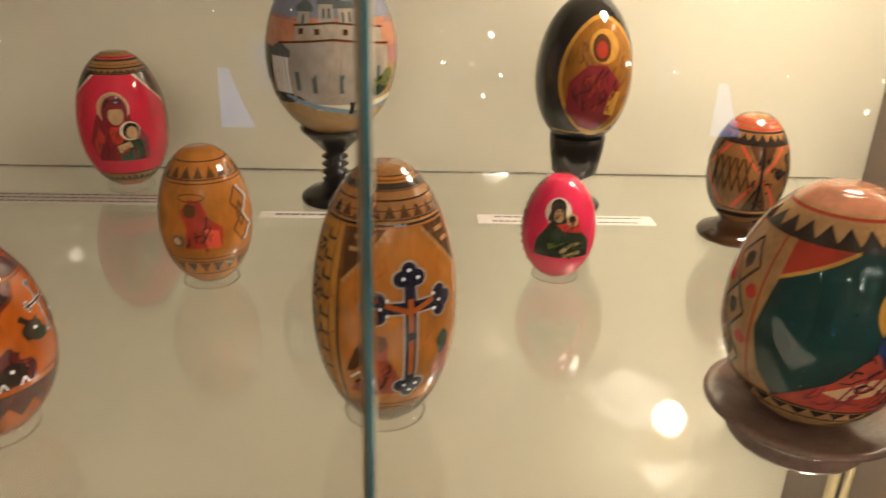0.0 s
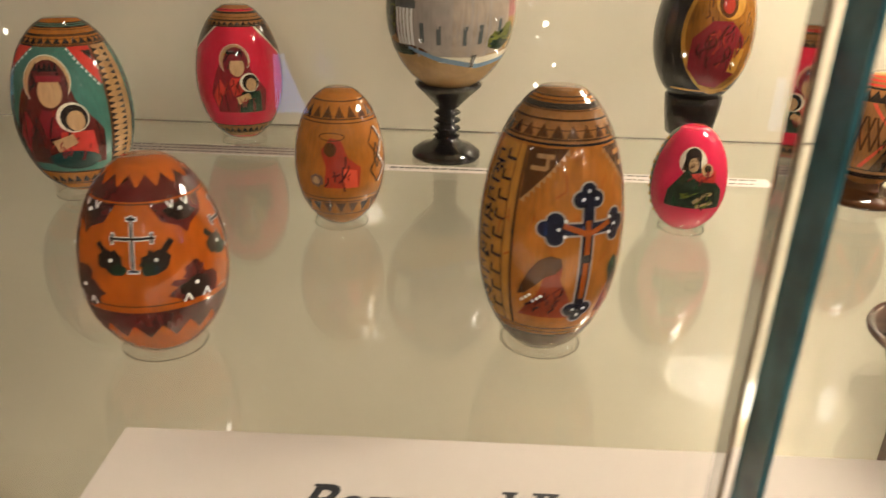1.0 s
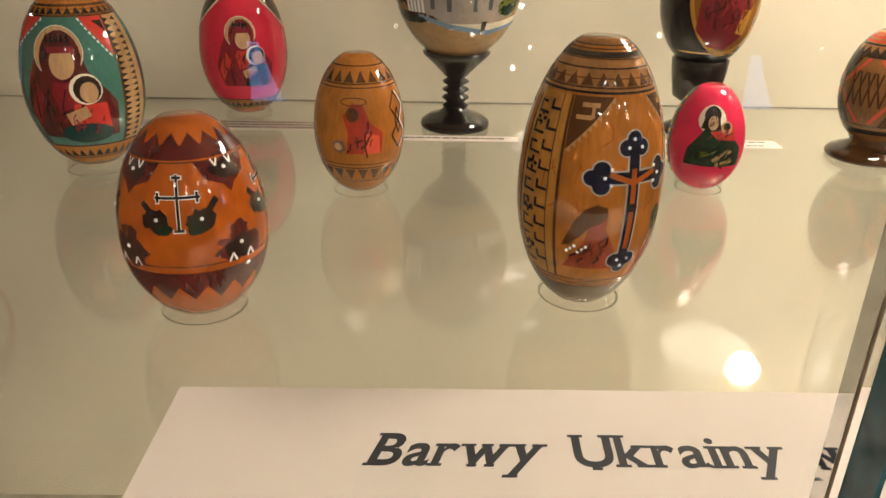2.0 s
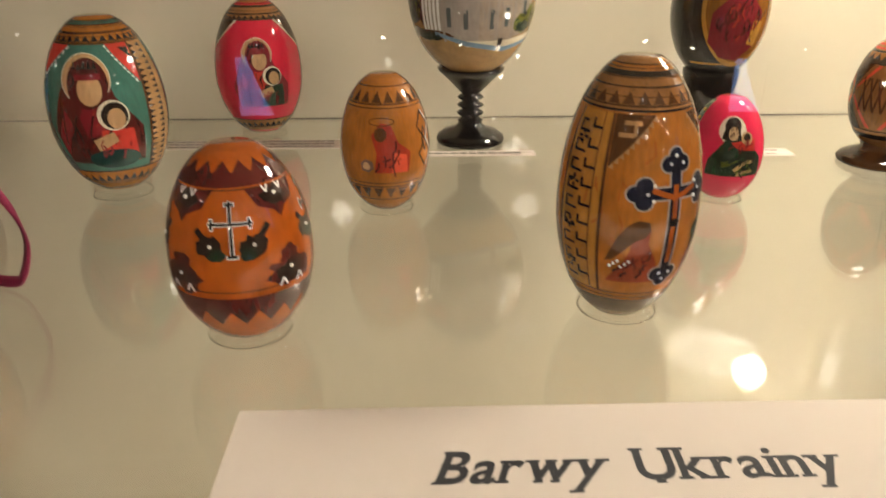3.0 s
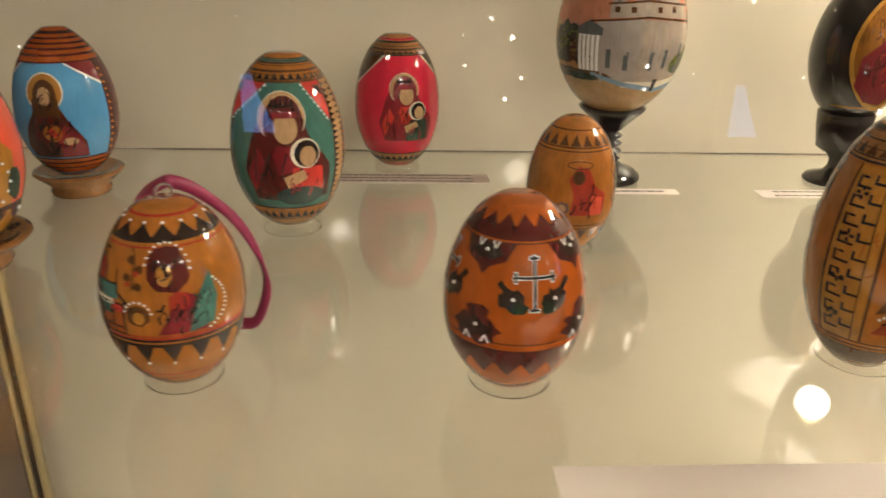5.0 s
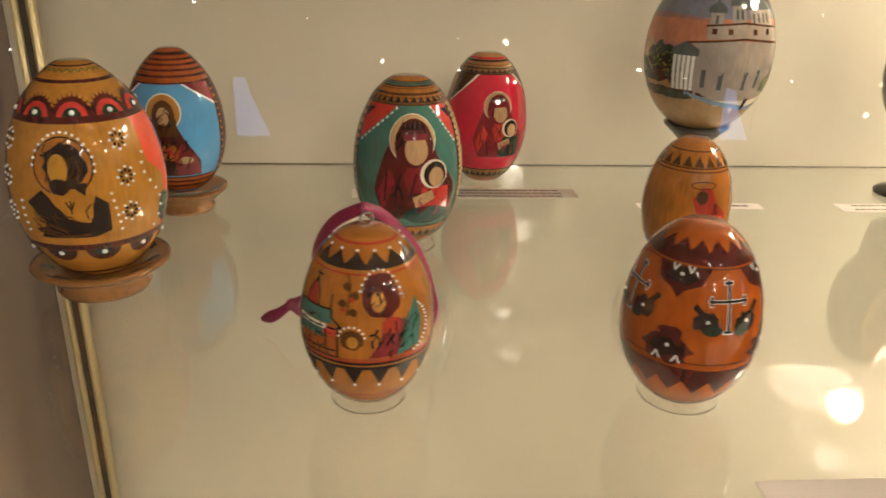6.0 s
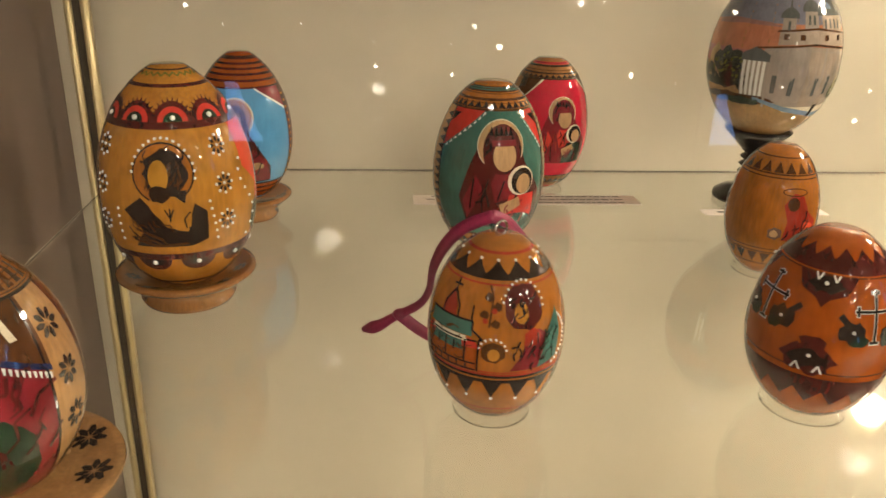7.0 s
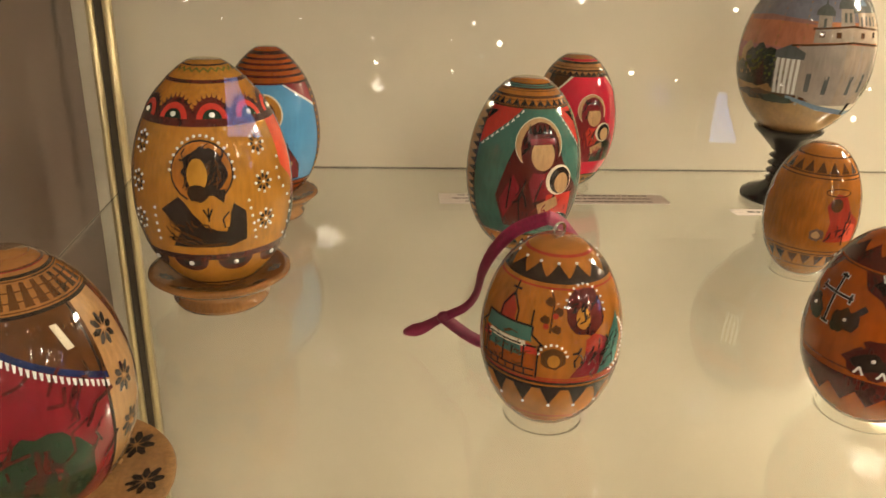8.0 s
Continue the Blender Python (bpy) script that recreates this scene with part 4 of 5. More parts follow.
church.lay("left_wall", [[(-36, 0.27), (0, 0.215), (0, 0.60), (-36, 0.575)]], "wall_shade", 2, "shaded church wall")
church.lay("front_wall", [[(0, 0.215), (38, 0.235), (38, 0.585), (0, 0.60)]], "wall_cream", 2, "cream church wall")
church.lay("right_wall", [[(38, 0.245), (60, 0.27), (60, 0.56), (38, 0.585)]], "wall_cream", 2)
church.lay("upper_storey", [[(-26, 0.60), (8, 0.615), (8, 0.70), (-26, 0.68)], [(8, 0.615), (54, 0.59), (54, 0.665), (8, 0.70)]], "wall_cream", 3)
church.lay("small_drum", [band(0.665, 0.755, -25, -13)], "wall_shade", 4)
church.lay("bell_drum", [band(0.69, 0.795, -5, 9)], "wall_shade", 4)
church.lay("drum", [band(0.68, 0.775, 13, 44)], "wall_cream", 4, "round cream drum with arched windows")
draw(church, "dome", -19, 0.752, [[(-0.052, 0), (0.052, 0), (0.050, 0.025), (0.028, 0.050), (0.006, 0.062), (0.004, 0.10), (-0.004, 0.10), (-0.006, 0.062), (-0.028, 0.050), (-0.050, 0.025)]], "dome_grey", 5, "grey-green dome")
draw(church, "dome", 2, 0.792, [[(-0.055, 0), (0.055, 0), (0.052, 0.028), (0.030, 0.055), (0.006, 0.068), (0.004, 0.10), (-0.004, 0.10), (-0.006, 0.068), (-0.030, 0.055), (-0.052, 0.028)]], "dome_grey", 5, "grey-green dome")
draw(church, "dome", 28, 0.772, [oval(0.118, 0.098, 0, 0, 18, 0, 180)], "dome_grey", 5, "grey-green dome")
draw(church, "dome_light", 22, 0.790, [oval(0.035, 0.055, 0, 0, 14, 20, 160)], "slate", 6)
church.lay("cornice", [[(-42, 0.572), (8, 0.603), (8, 0.615), (-42, 0.583)], [(8, 0.603), (62, 0.568), (62, 0.580), (8, 0.615)]], "brown", 5)
church.lay("upper_cornice", [[(-28, 0.672), (8, 0.692), (8, 0.704), (-28, 0.683)], [(8, 0.692), (56, 0.662), (56, 0.673), (8, 0.704)]], "brown", 5)
church.lay("string_course", [[(-30, 0.545), (8, 0.572), (8, 0.577), (-30, 0.550)], [(8, 0.572), (60, 0.540), (60, 0.545), (8, 0.577)]], "wall_shade", 5)
church.lay("portico_column", [band(0.29, 0.50, -52 + 4.2 * i, -49.5 + 4.2 * i) for i in range(5)], "white", 4)
church.lay("portico", [[(-54, 0.50), (-30, 0.50), (-30, 0.54), (-42, 0.585), (-54, 0.54)]], "dome_grey", 4)
church.lay("portico_shade", [band(0.29, 0.50, -53, -30)], "wall_shade", 3)
for a, v in ((-24, 0.37), (-9, 0.36), (14, 0.36), (28, 0.37), (48, 0.40)):
    church.lay("window", [band(v - 0.055, v + 0.055, a - 2.0, a + 2.0)], "dome_grey", 4)
    church.lay("window_surround", [band(v - 0.065, v + 0.065, a - 4, a - 2.8), band(v - 0.065, v + 0.065, a + 2.8, a + 4), band(v + 0.057, v + 0.068, a - 4, a + 4)], "wall_shade", 5)
for a in (-20, -6, 18, 34):
    church.lay("upper_window", [band(0.632, 0.664, a - 2.2, a + 2.2)], "brown", 5)
for a, v in ((-19, 0.71), (-0.5, 0.745), (4.5, 0.745), (17, 0.725), (23, 0.727), (29, 0.727), (35, 0.725)):
    church.lay("drum_window", [band(v - 0.026, v + 0.026, a - 1.2, a + 1.2)], "dome_grey", 5)
church.lay("pilaster", [[(a - 1.2, 0.225), (a + 1.2, 0.225), (a + 1.2, 0.59), (a - 1.2, 0.59)] for a in (-30, -14, 1.5, 19, 36)], "wall_shade", 3)
church.lay("garden_wall", [[(-10, 0.20), (30, 0.185), (78, 0.235), (78, 0.275), (30, 0.235), (-10, 0.235)]], "cream", 4)
church.lay("wall_base", [[(-40, 0.265), (-10, 0.205), (30, 0.165), (78, 0.215), (78, 0.24), (30, 0.195), (-10, 0.235), (-40, 0.285)]], "slate", 5)
church.lay("wall_door", [band(0.172, 0.25, 22, 27)], "dark", 6)
draw(church, "bush", 50, 0.335, [ragged(0.10, 0.055, 0, 0, 26, 8, 0.22), ragged(0.06, 0.05, 0.07, 0.05, 20, 9, 0.22)], "olive", 6)
draw(church, "bush_shade", 50, 0.31, [ragged(0.07, 0.03, 0, 0, 20, 10, 0.3)], "leaf", 7)
draw(church, "shrub", -50, 0.25, [ragged(0.11, 0.025, 0, 0, 24, 18, 0.25)], "leaf", 5)

brush(church, "wall_wash", 14, 0.41, 0.26, 0.15, 16, "wall_shade", 6, 170, 88, 0.12, 0.008)
brush(church, "foliage_dabs", -64, 0.44, 0.17, 0.11, 36, "olive", 3, 172, 40, 0.03, 0.012)
brush(church, "foliage_dabs", -66, 0.40, 0.17, 0.09, 30, "dark", 3, 173, 40, 0.03, 0.012)
brush(church, "bush_dabs", 52, 0.345, 0.11, 0.07, 22, "leaf", 8, 176, 40, 0.025, 0.010)

# dark egg with the gold oval
draw(dark, "gold_oval", 12, 0.50, [oval(0.315, 0.41, 0, 0, 40)], "gold", 1, "gold oval panel")
draw(dark, "amber_field", 12, 0.50, [oval(0.285, 0.378, 0, 0.005, 40)], "honey", 2)
draw(dark, "robe", 4, 0.40, [[(-0.20, -0.13), (-0.10, -0.24), (0.05, -0.26), (0.16, -0.16), (0.17, 0.08), (0.06, 0.19), (-0.07, 0.19), (-0.19, 0.07)]], "wine", 3)
draw(dark, "halo", 12, 0.71, [oval(0.105, 0.11, 0, 0, 24)], "gold", 3)
draw(dark, "dark_hair", 8, 0.70, [oval(0.065, 0.09, 0, 0, 18)], "brown", 4)
draw(dark, "brow_patch", 8, 0.70, [oval(0.04, 0.055, 0, -0.01, 14)], "brick_red", 5)
draw(dark, "scroll", 22, 0.36, [[(-0.02, -0.10), (0.06, -0.12), (0.08, 0.05), (0.0, 0.06)]], "gold", 4)
dark.lay("gold_rim", bands([(0.105, 0.115)], -60, 70), "gold", 1)

brush(dark, "robe_brushwork", 4, 0.38, 0.17, 0.2, 24, "maroon", 5, 180, 75, 0.12, 0.012)
brush(dark, "robe_highlight", 6, 0.42, 0.14, 0.16, 10, "brick_red", 5, 181, 70, 0.09, 0.009)
brush(dark, "field_brushwork", 8, 0.55, 0.23, 0.3, 24, "brown", 2, 182, 85, 0.10, 0.010)

# brown egg with red lozenges
gift.lay("top_stripe", bands([(0.90, 0.915), (0.935, 0.95), (0.965, 0.975)]), "red", 1)
gift.lay("top_band", bands([(0.775, 0.815), (0.875, 0.89)]) + teeth(0.812, 0.872, 22), "dark", 1, "burnt zigzag border")
gift.lay("base_band", bands([(0.10, 0.15), (0.18, 0.19)]), "dark", 1)
for q in range(4):
    a = 41 + 90 * q
    gift.lay("red_chevron", [[(a - 44, 0.52 + s * 0.02), (a - 36, 0.52 + s * 0.05), (a - 6, 0.52 + s * 0.25), (a - 13, 0.52 + s * 0.25)] for s in (1, -1.25)] + [[(a + 44, 0.52 + s * 0.02), (a + 36, 0.52 + s * 0.05), (a + 6, 0.52 + s * 0.25), (a + 13, 0.52 + s * 0.25)] for s in (1, -1.25)], "vermilion", 1)
    gift.lay("dark_corner", [[(a - 44, 0.57), (a - 22, 0.775), (a - 44, 0.775)], [(a + 44, 0.57), (a + 44, 0.775), (a + 22, 0.775)], [(a - 44, 0.46), (a - 44, 0.19), (a - 24, 0.19)], [(a + 44, 0.46), (a + 24, 0.19), (a + 44, 0.19)]], "brown", 1)
    gift.lay("dark_stripe", [band(0.19, 0.775, a + 43, a + 47)], "dark", 2)
    if q % 2:
        gift.lay("dark_lattice", [[(a - 30 + 12 * i, 0.36), (a - 27 + 12 * i, 0.36), (a - 18 + 12 * i, 0.66), (a - 21 + 12 * i, 0.66)] for i in range(5)] + [[(a - 18 + 12 * i, 0.36), (a - 15 + 12 * i, 0.36), (a - 27 + 12 * i, 0.66), (a - 30 + 12 * i, 0.66)] for i in range(5)], "brown", 1)
        continue
    draw(gift, "cross", a, 0.48, lines([[(0, -0.20), (0, 0.20)], [(-0.10, 0.06), (0.10, 0.06)]], 0.04) + [ragged(0.05, 0.05, x, y, 12, 5, 0.15) for x, y in ((0, 0.18), (-0.11, 0.06), (0.11, 0.06), (0, -0.17))], "dark", 2, "black painted cross")

    brush(gift, "corner_brushwork", a - 44, 0.5, 0.14, 0.24, 20, "dark", 3, 190, 45, 0.06, 0.012)

# hanging egg with a ribbon
ribboned.lay("top_border", bands([(0.868, 0.892)]) + teeth(0.89, 0.945, 14), "dark", 1, "dark zigzag border")
ribboned.lay("ruled_line", bands([(0.845, 0.853), (0.965, 0.975), (0.415, 0.423), (0.155, 0.165), (0.12, 0.127)]), "brick_red", 1)
ribboned.lay("base_border", bands([(0.355, 0.375), (0.385, 0.405)]) + teeth(0.357, 0.255, 16, fat=0.36), "dark", 1, "dark drop border")
ribboned.lay("red_line", bands([(0.400, 0.412)]), "brick_red", 2)
dots(ribboned, [(-180 + 360 * (i + 0.5) / 14, 0.945) for i in range(14)] + [(-180 + 360 * (i + 0.5) / 16, 0.25) for i in range(16)], 0.008)
for a in (-52, 128):
    draw(ribboned, "church_body", a, 0.52, [[(-0.16, -0.10), (0.18, -0.10), (0.18, 0.02), (-0.16, 0.02)]], "deep_orange", 1)
    draw(ribboned, "church_roof", a, 0.58, [[(-0.18, -0.04), (0.20, -0.04), (0.14, 0.01), (-0.14, 0.01)], [(-0.05, 0.09), (0.05, 0.09), (0.0, 0.15)]], "red", 2)
    draw(ribboned, "church_outline", a, 0.56, lines([[(-0.16, -0.14), (-0.16, 0.03), (-0.19, 0.03), (-0.14, 0.075), (-0.14, 0.115), (0.14, 0.115), (0.14, 0.075), (0.20, 0.03), (0.18, 0.03), (0.18, -0.14)], [(-0.05, 0.115), (-0.05, 0.17), (0, 0.24), (0.05, 0.17), (0.05, 0.115)], [(-0.10, -0.05), (-0.10, 0.0)], [(-0.05, -0.05), (-0.05, 0.0)], [(0.05, -0.05), (0.05, 0.0)]], 0.010), "dark", 5)
    draw(ribboned, "pale_storey", a, 0.57, [[(-0.11, 0.0), (0.12, 0.0), (0.11, 0.028), (-0.10, 0.028)]], "cream", 4)
    draw(ribboned, "green_storey", a, 0.63, [[(-0.14, -0.03), (0.14, -0.03), (0.13, 0.045), (-0.13, 0.045)], [(-0.10, -0.11), (0.10, -0.11), (0.09, -0.06), (-0.09, -0.06)]], "teal", 3)
    draw(ribboned, "church_line", a, 0.56, lines([[(-0.15, -0.10), (0.17, -0.10)], [(-0.15, -0.135), (0.17, -0.135)], [(-0.15, 0.02), (0.17, 0.02)], [(0, 0.22), (0, 0.29)], [(-0.03, 0.26), (0.03, 0.26)], [(0.13, 0.11), (0.13, 0.19)], [(-0.12, -0.10), (-0.12, 0.02)], [(0.0, -0.10), (0.0, 0.02)], [(0.11, -0.10), (0.11, 0.02)]] + [[(-0.13 + 0.05 * i, -0.10), (-0.13 + 0.05 * i, -0.135)] for i in range(6)], 0.009), "dark", 4)
    draw(ribboned, "flower_twig", a + 36, 0.735, lines([[(0, -0.08), (0.01, 0.06), (-0.01, 0.11)]], 0.010) + [ragged(0.022, 0.02, x, y, 10, 3, 0.2) for x, y in ((0.03, -0.06), (-0.025, -0.02), (0.035, 0.02), (-0.01, 0.06))], "brown", 2)
    draw(ribboned, "red_bud", a + 36, 0.735, [oval(0.014, 0.014, x, y, 9) for x, y in ((0.02, 0.0), (-0.02, -0.05))], "brick_red", 3)
    draw(ribboned, "cloak", a + 70, 0.58, [[(-0.10, -0.15), (0.14, -0.15), (0.15, 0.0), (0.05, 0.06), (-0.02, 0.04), (-0.04, -0.06)]], "wine", 2)
    draw(ribboned, "teal_wing", a + 90, 0.56, [[(-0.08, -0.13), (0.05, -0.10), (0.08, 0.03), (0.06, 0.16), (0.0, 0.08), (-0.05, -0.04)]], "teal", 3)
    draw(ribboned, "dark_hood", a + 66, 0.75, [ragged(0.095, 0.11, 0, 0.0, 20, 4, 0.1)], "maroon", 3)
    draw(ribboned, "brow_patch", a + 63, 0.735, [oval(0.036, 0.05, 0, -0.01, 14)], "amber_light", 4)
    draw(ribboned, "shoulder", a + 72, 0.60, [ragged(0.05, 0.05, 0, 0, 14, 7, 0.2)], "brick_red", 4)
    draw(ribboned, "small_hood", a + 40, 0.53, [ragged(0.06, 0.055, 0, 0, 16, 5, 0.1)], "brown", 4)
    draw(ribboned, "small_patch", a + 41, 0.52, [oval(0.03, 0.033, 0, 0, 12)], "amber_light", 5)
    brush(ribboned, "church_brushwork", a, 0.53, 0.16, 0.13, 18, "brown", 4, 200, 10, 0.06, 0.007)
    brush(ribboned, "cloak_brushwork", a + 72, 0.53, 0.12, 0.11, 16, "dark", 5, 201, 70, 0.08, 0.008)
    brush(ribboned, "hood_brushwork", a + 66, 0.75, 0.08, 0.09, 12, "dark", 5, 202, 60, 0.06, 0.008)
    brush(ribboned, "wing_brushwork", a + 90, 0.56, 0.06, 0.12, 10, "leaf", 4, 203, 80, 0.08, 0.007)
    draw(ribboned, "church_tower", a - 2, 0.70, [[(-0.045, -0.03), (0.045, -0.03), (0.045, 0.03), (0.0, 0.10), (-0.045, 0.03)]], "brick_red", 4)
    dots(ribboned, arc_places(a + 66, 0.765, 19, 0.105, 12, -10, 190) + arc_places(a + 40, 0.535, 11, 0.065, 8, 10, 190) + arc_places(a + 78, 0.57, 32, 0.16, 14, -60, 50), 0.0065)

# large amber egg with the dark bust
bust.lay("wave_line", [[(8 * i, 0.962 + (0.012 if i % 2 else 0)), (8 * i + 8, 0.962 + (0 if i % 2 else 0.012)), (8 * i + 8, 0.970 + (0 if i % 2 else 0.012)), (8 * i, 0.970 + (0.012 if i % 2 else 0))] for i in range(-22, 22)], "olive", 1)
bust.lay("ruled_line", bands([(0.925, 0.938), (0.050, 0.062), (0.985, 0.99)]), "maroon", 1)
bust.lay("top_band", bands([(0.772, 0.800)]), "maroon", 1, "maroon band with arches")
bust.lay("base_band", bands([(0.205, 0.235)]), "maroon", 1, "maroon band with arches")
for i in range(10):
    a = 14 + 36 * i
    draw(bust, "arch", a, 0.80, [oval(0.082, 0.078, 0, 0, 12, 0, 180)], "maroon", 2)
    draw(bust, "arch_field", a, 0.80, [oval(0.062, 0.058, 0, 0, 12, 0, 180)], "red", 3)
    draw(bust, "arch_core", a, 0.80, [oval(0.038, 0.036, 0, 0, 12, 0, 180)], "leaf", 4)
    draw(bust, "arch_fringe", a, 0.80, [[(0.080 * math.cos(radians(t)), 0.076 * math.sin(radians(t))), (0.080 * math.cos(radians(t + 8)), 0.076 * math.sin(radians(t + 8))), (0.098 * math.cos(radians(t + 4)), 0.094 * math.sin(radians(t + 4)))] for t in range(6, 170, 15)], "maroon", 2)
    draw(bust, "low_arch", a + 10, 0.205, [oval(0.075, 0.062, 0, 0, 12, 180, 360)], "maroon", 2)
    draw(bust, "low_core", a + 10, 0.205, [oval(0.042, 0.036, 0, 0, 12, 180, 360)], "deep_teal", 3)
    dots(bust, [(a, 0.815), (a + 10, 0.188)], 0.012, layer=5)
draw(bust, "halo", 3, 0.60, [oval(0.125, 0.125, 0, 0, 28)], "amber", 1)
draw(bust, "halo_line", 3, 0.60, ring(0.120, 0.120, 0.007), "dark", 2)
draw(bust, "dark_hair", 3, 0.59, [ragged(0.088, 0.095, 0.01, 0.01, 26, 6, 0.10), [(-0.05, -0.06), (0.09, -0.06), (0.075, -0.15), (0.03, -0.13), (-0.02, -0.11)]], "dark", 3)
draw(bust, "brow_patch", 0, 0.60, [oval(0.040, 0.066, 0, -0.01, 16)], "gold", 6)
draw(bust, "dark_beard", 0, 0.525, [ragged(0.046, 0.036, 0, -0.008, 14, 8, 0.12)], "dark", 7)
draw(bust, "mantle", 3, 0.40, [[(-0.18, 0.04), (-0.10, 0.10), (-0.05, 0.05), (0.0, -0.03), (0.08, -0.05), (0.12, 0.07), (0.17, 0.03), (0.17, -0.10), (0.10, -0.125), (-0.15, -0.125), (-0.10, -0.05)]], "dark", 3)
draw(bust, "chest", 3, 0.42, [[(-0.075, 0.060), (-0.03, 0.090), (0.045, 0.085), (0.085, 0.050), (0.105, 0.0), (0.095, -0.075), (0.045, -0.065), (0.0, -0.035), (-0.045, 0.01)]], "amber_light", 4)
draw(bust, "chest_mark", 6, 0.43, lines([[(-0.02, 0.02), (0.0, -0.02), (0.015, 0.02)], [(0.0, 0.025), (0.0, -0.035)]], 0.007), "dark", 5)
draw(bust, "mantle_fold", 3, 0.33, lines([[(-0.15, -0.02), (-0.05, -0.05), (0.08, -0.04)], [(-0.13, 0.03), (-0.02, -0.02)]], 0.012), "brown", 4)
dots(bust, arc_places(3, 0.60, 22.5, 0.142, 16, -10, 190) + [(-33, 0.44 - 0.035 * i) for i in range(5)] + [(34 + i, 0.47 - 0.035 * i) for i in range(6)], 0.0065)
brush(bust, "hair_brushwork", 4, 0.60, 0.085, 0.10, 22, "brown", 5, 210, 65, 0.06, 0.006)
brush(bust, "crown_twigs", 4, 0.665, 0.10, 0.045, 14, "dark", 5, 211, 50, 0.05, 0.006)
brush(bust, "mantle_brushwork", -12, 0.35, 0.12, 0.07, 14, "brown", 5, 213, -30, 0.08, 0.006)
brush(bust, "mantle_brushwork", 24, 0.37, 0.05, 0.09, 10, "dark", 5, 214, 70, 0.08, 0.007)
for a in (47, -50, 137, -140):
    for v in (0.695, 0.535, 0.372):
        draw(bust, "beaded_flower", a, v, blossom(8, 0.012, 0.036, 0.008), "dark", 1, "small dark flower with white beads")
        dots(bust, [(a, v)] + arc_places(a, v, 6.5, 0.042, 8), 0.0065)
bust.lay("red_panel", [[(66, 0.772), (104, 0.772), (112, 0.5), (100, 0.235), (80, 0.235), (86, 0.48), (68, 0.58)], [(180, 0.772), (220, 0.772), (214, 0.5), (220, 0.235), (180, 0.235)]], "vermilion", 1, "vermilion side panel")
draw(bust, "green_fold", 84, 0.33, [ragged(0.05, 0.08, 0, 0, 18, 3, 0.15)], "leaf", 2)
dots(bust, [(70 + 8 * math.sin(i * 0.7), 0.26 + 0.045 * i) for i in range(9)], 0.007)

# sky-blue egg
top_disc(blue, "deep_orange")
blue.lay("striped_top", bands([(0.795, 0.999)]), "deep_orange", 1, "rust-brown turned top with dark rings")
blue.lay("top_ring", bands([(0.795, 0.806), (0.835, 0.850), (0.872, 0.886), (0.905, 0.918), (0.935, 0.948), (0.965, 0.985)]), "maroon", 2)
blue.lay("striped_base", bands([(0.001, 0.16)]), "deep_orange", 1, "rust-brown turned base")
blue.lay("base_ring", bands([(0.150, 0.163), (0.115, 0.128), (0.075, 0.088)]), "maroon", 2)
blue.lay("side_panel", [[(72, 0.16), (72, 0.795), (180, 0.795), (180, 0.16)], [(-180, 0.16), (-180, 0.795), (-72, 0.795), (-72, 0.16)]], "maroon", 1)
blue.lay("corner_panel", [[(72, 0.795), (30, 0.795), (72, 0.66)], [(-72, 0.795), (-72, 0.66), (-40, 0.795)]], "wine", 2)
blue.lay("corner_edge", [[(29, 0.795), (26, 0.795), (72, 0.640), (72, 0.66)], [(-40, 0.795), (-72, 0.66), (-72, 0.640), (-36, 0.795)]], "white", 3)
dots(blue, [(77, 0.20 + 0.045 * i) for i in range(13)], 0.009, "gold", 2)
draw(blue, "robe", 3, 0.36, [[(-0.20, -0.19), (0.22, -0.19), (0.21, -0.08), (0.12, 0.06), (0.07, 0.16), (-0.09, 0.16), (-0.16, 0.04), (-0.21, -0.10)]], "maroon", 2)
draw(blue, "robe_light", 6, 0.30, [[(0.02, -0.12), (0.20, -0.12), (0.16, 0.0), (0.09, 0.10), (0.02, 0.05)]], "wine", 3)
draw(blue, "halo", 0, 0.62, [oval(0.115, 0.12, 0, 0, 24)], "amber_light", 2)
draw(blue, "halo_edge", 0, 0.62, ring(0.110, 0.115, 0.010), "cream", 3)
draw(blue, "dark_hair", 0, 0.60, [oval(0.075, 0.10, 0, 0, 18), [(-0.08, -0.02), (0.08, -0.02), (0.09, -0.14), (-0.09, -0.14)]], "brown", 4)
draw(blue, "brow_patch", 0, 0.595, [oval(0.042, 0.06, 0, 0, 14)], "skin_tan", 5)
draw(blue, "medallion", 4, 0.35, [oval(0.06, 0.06, 0, 0, 18)], "amber", 4)
draw(blue, "medallion_core", 4, 0.35, [ragged(0.03, 0.03, 0, 0, 12, 4, 0.2)], "red", 5)
draw(blue, "sleeve", 22, 0.29, [oval(0.05, 0.028, 0, 0, 12)], "skin_tan", 4)

brush(blue, "robe_brushwork", 4, 0.32, 0.17, 0.14, 24, "dark", 5, 220, 75, 0.12, 0.010)
brush(blue, "robe_highlight", 12, 0.30, 0.13, 0.12, 9, "brick_red", 5, 221, 60, 0.09, 0.008)
brush(blue, "hair_brushwork", 0, 0.58, 0.07, 0.10, 12, "dark", 6, 222, 80, 0.06, 0.008)

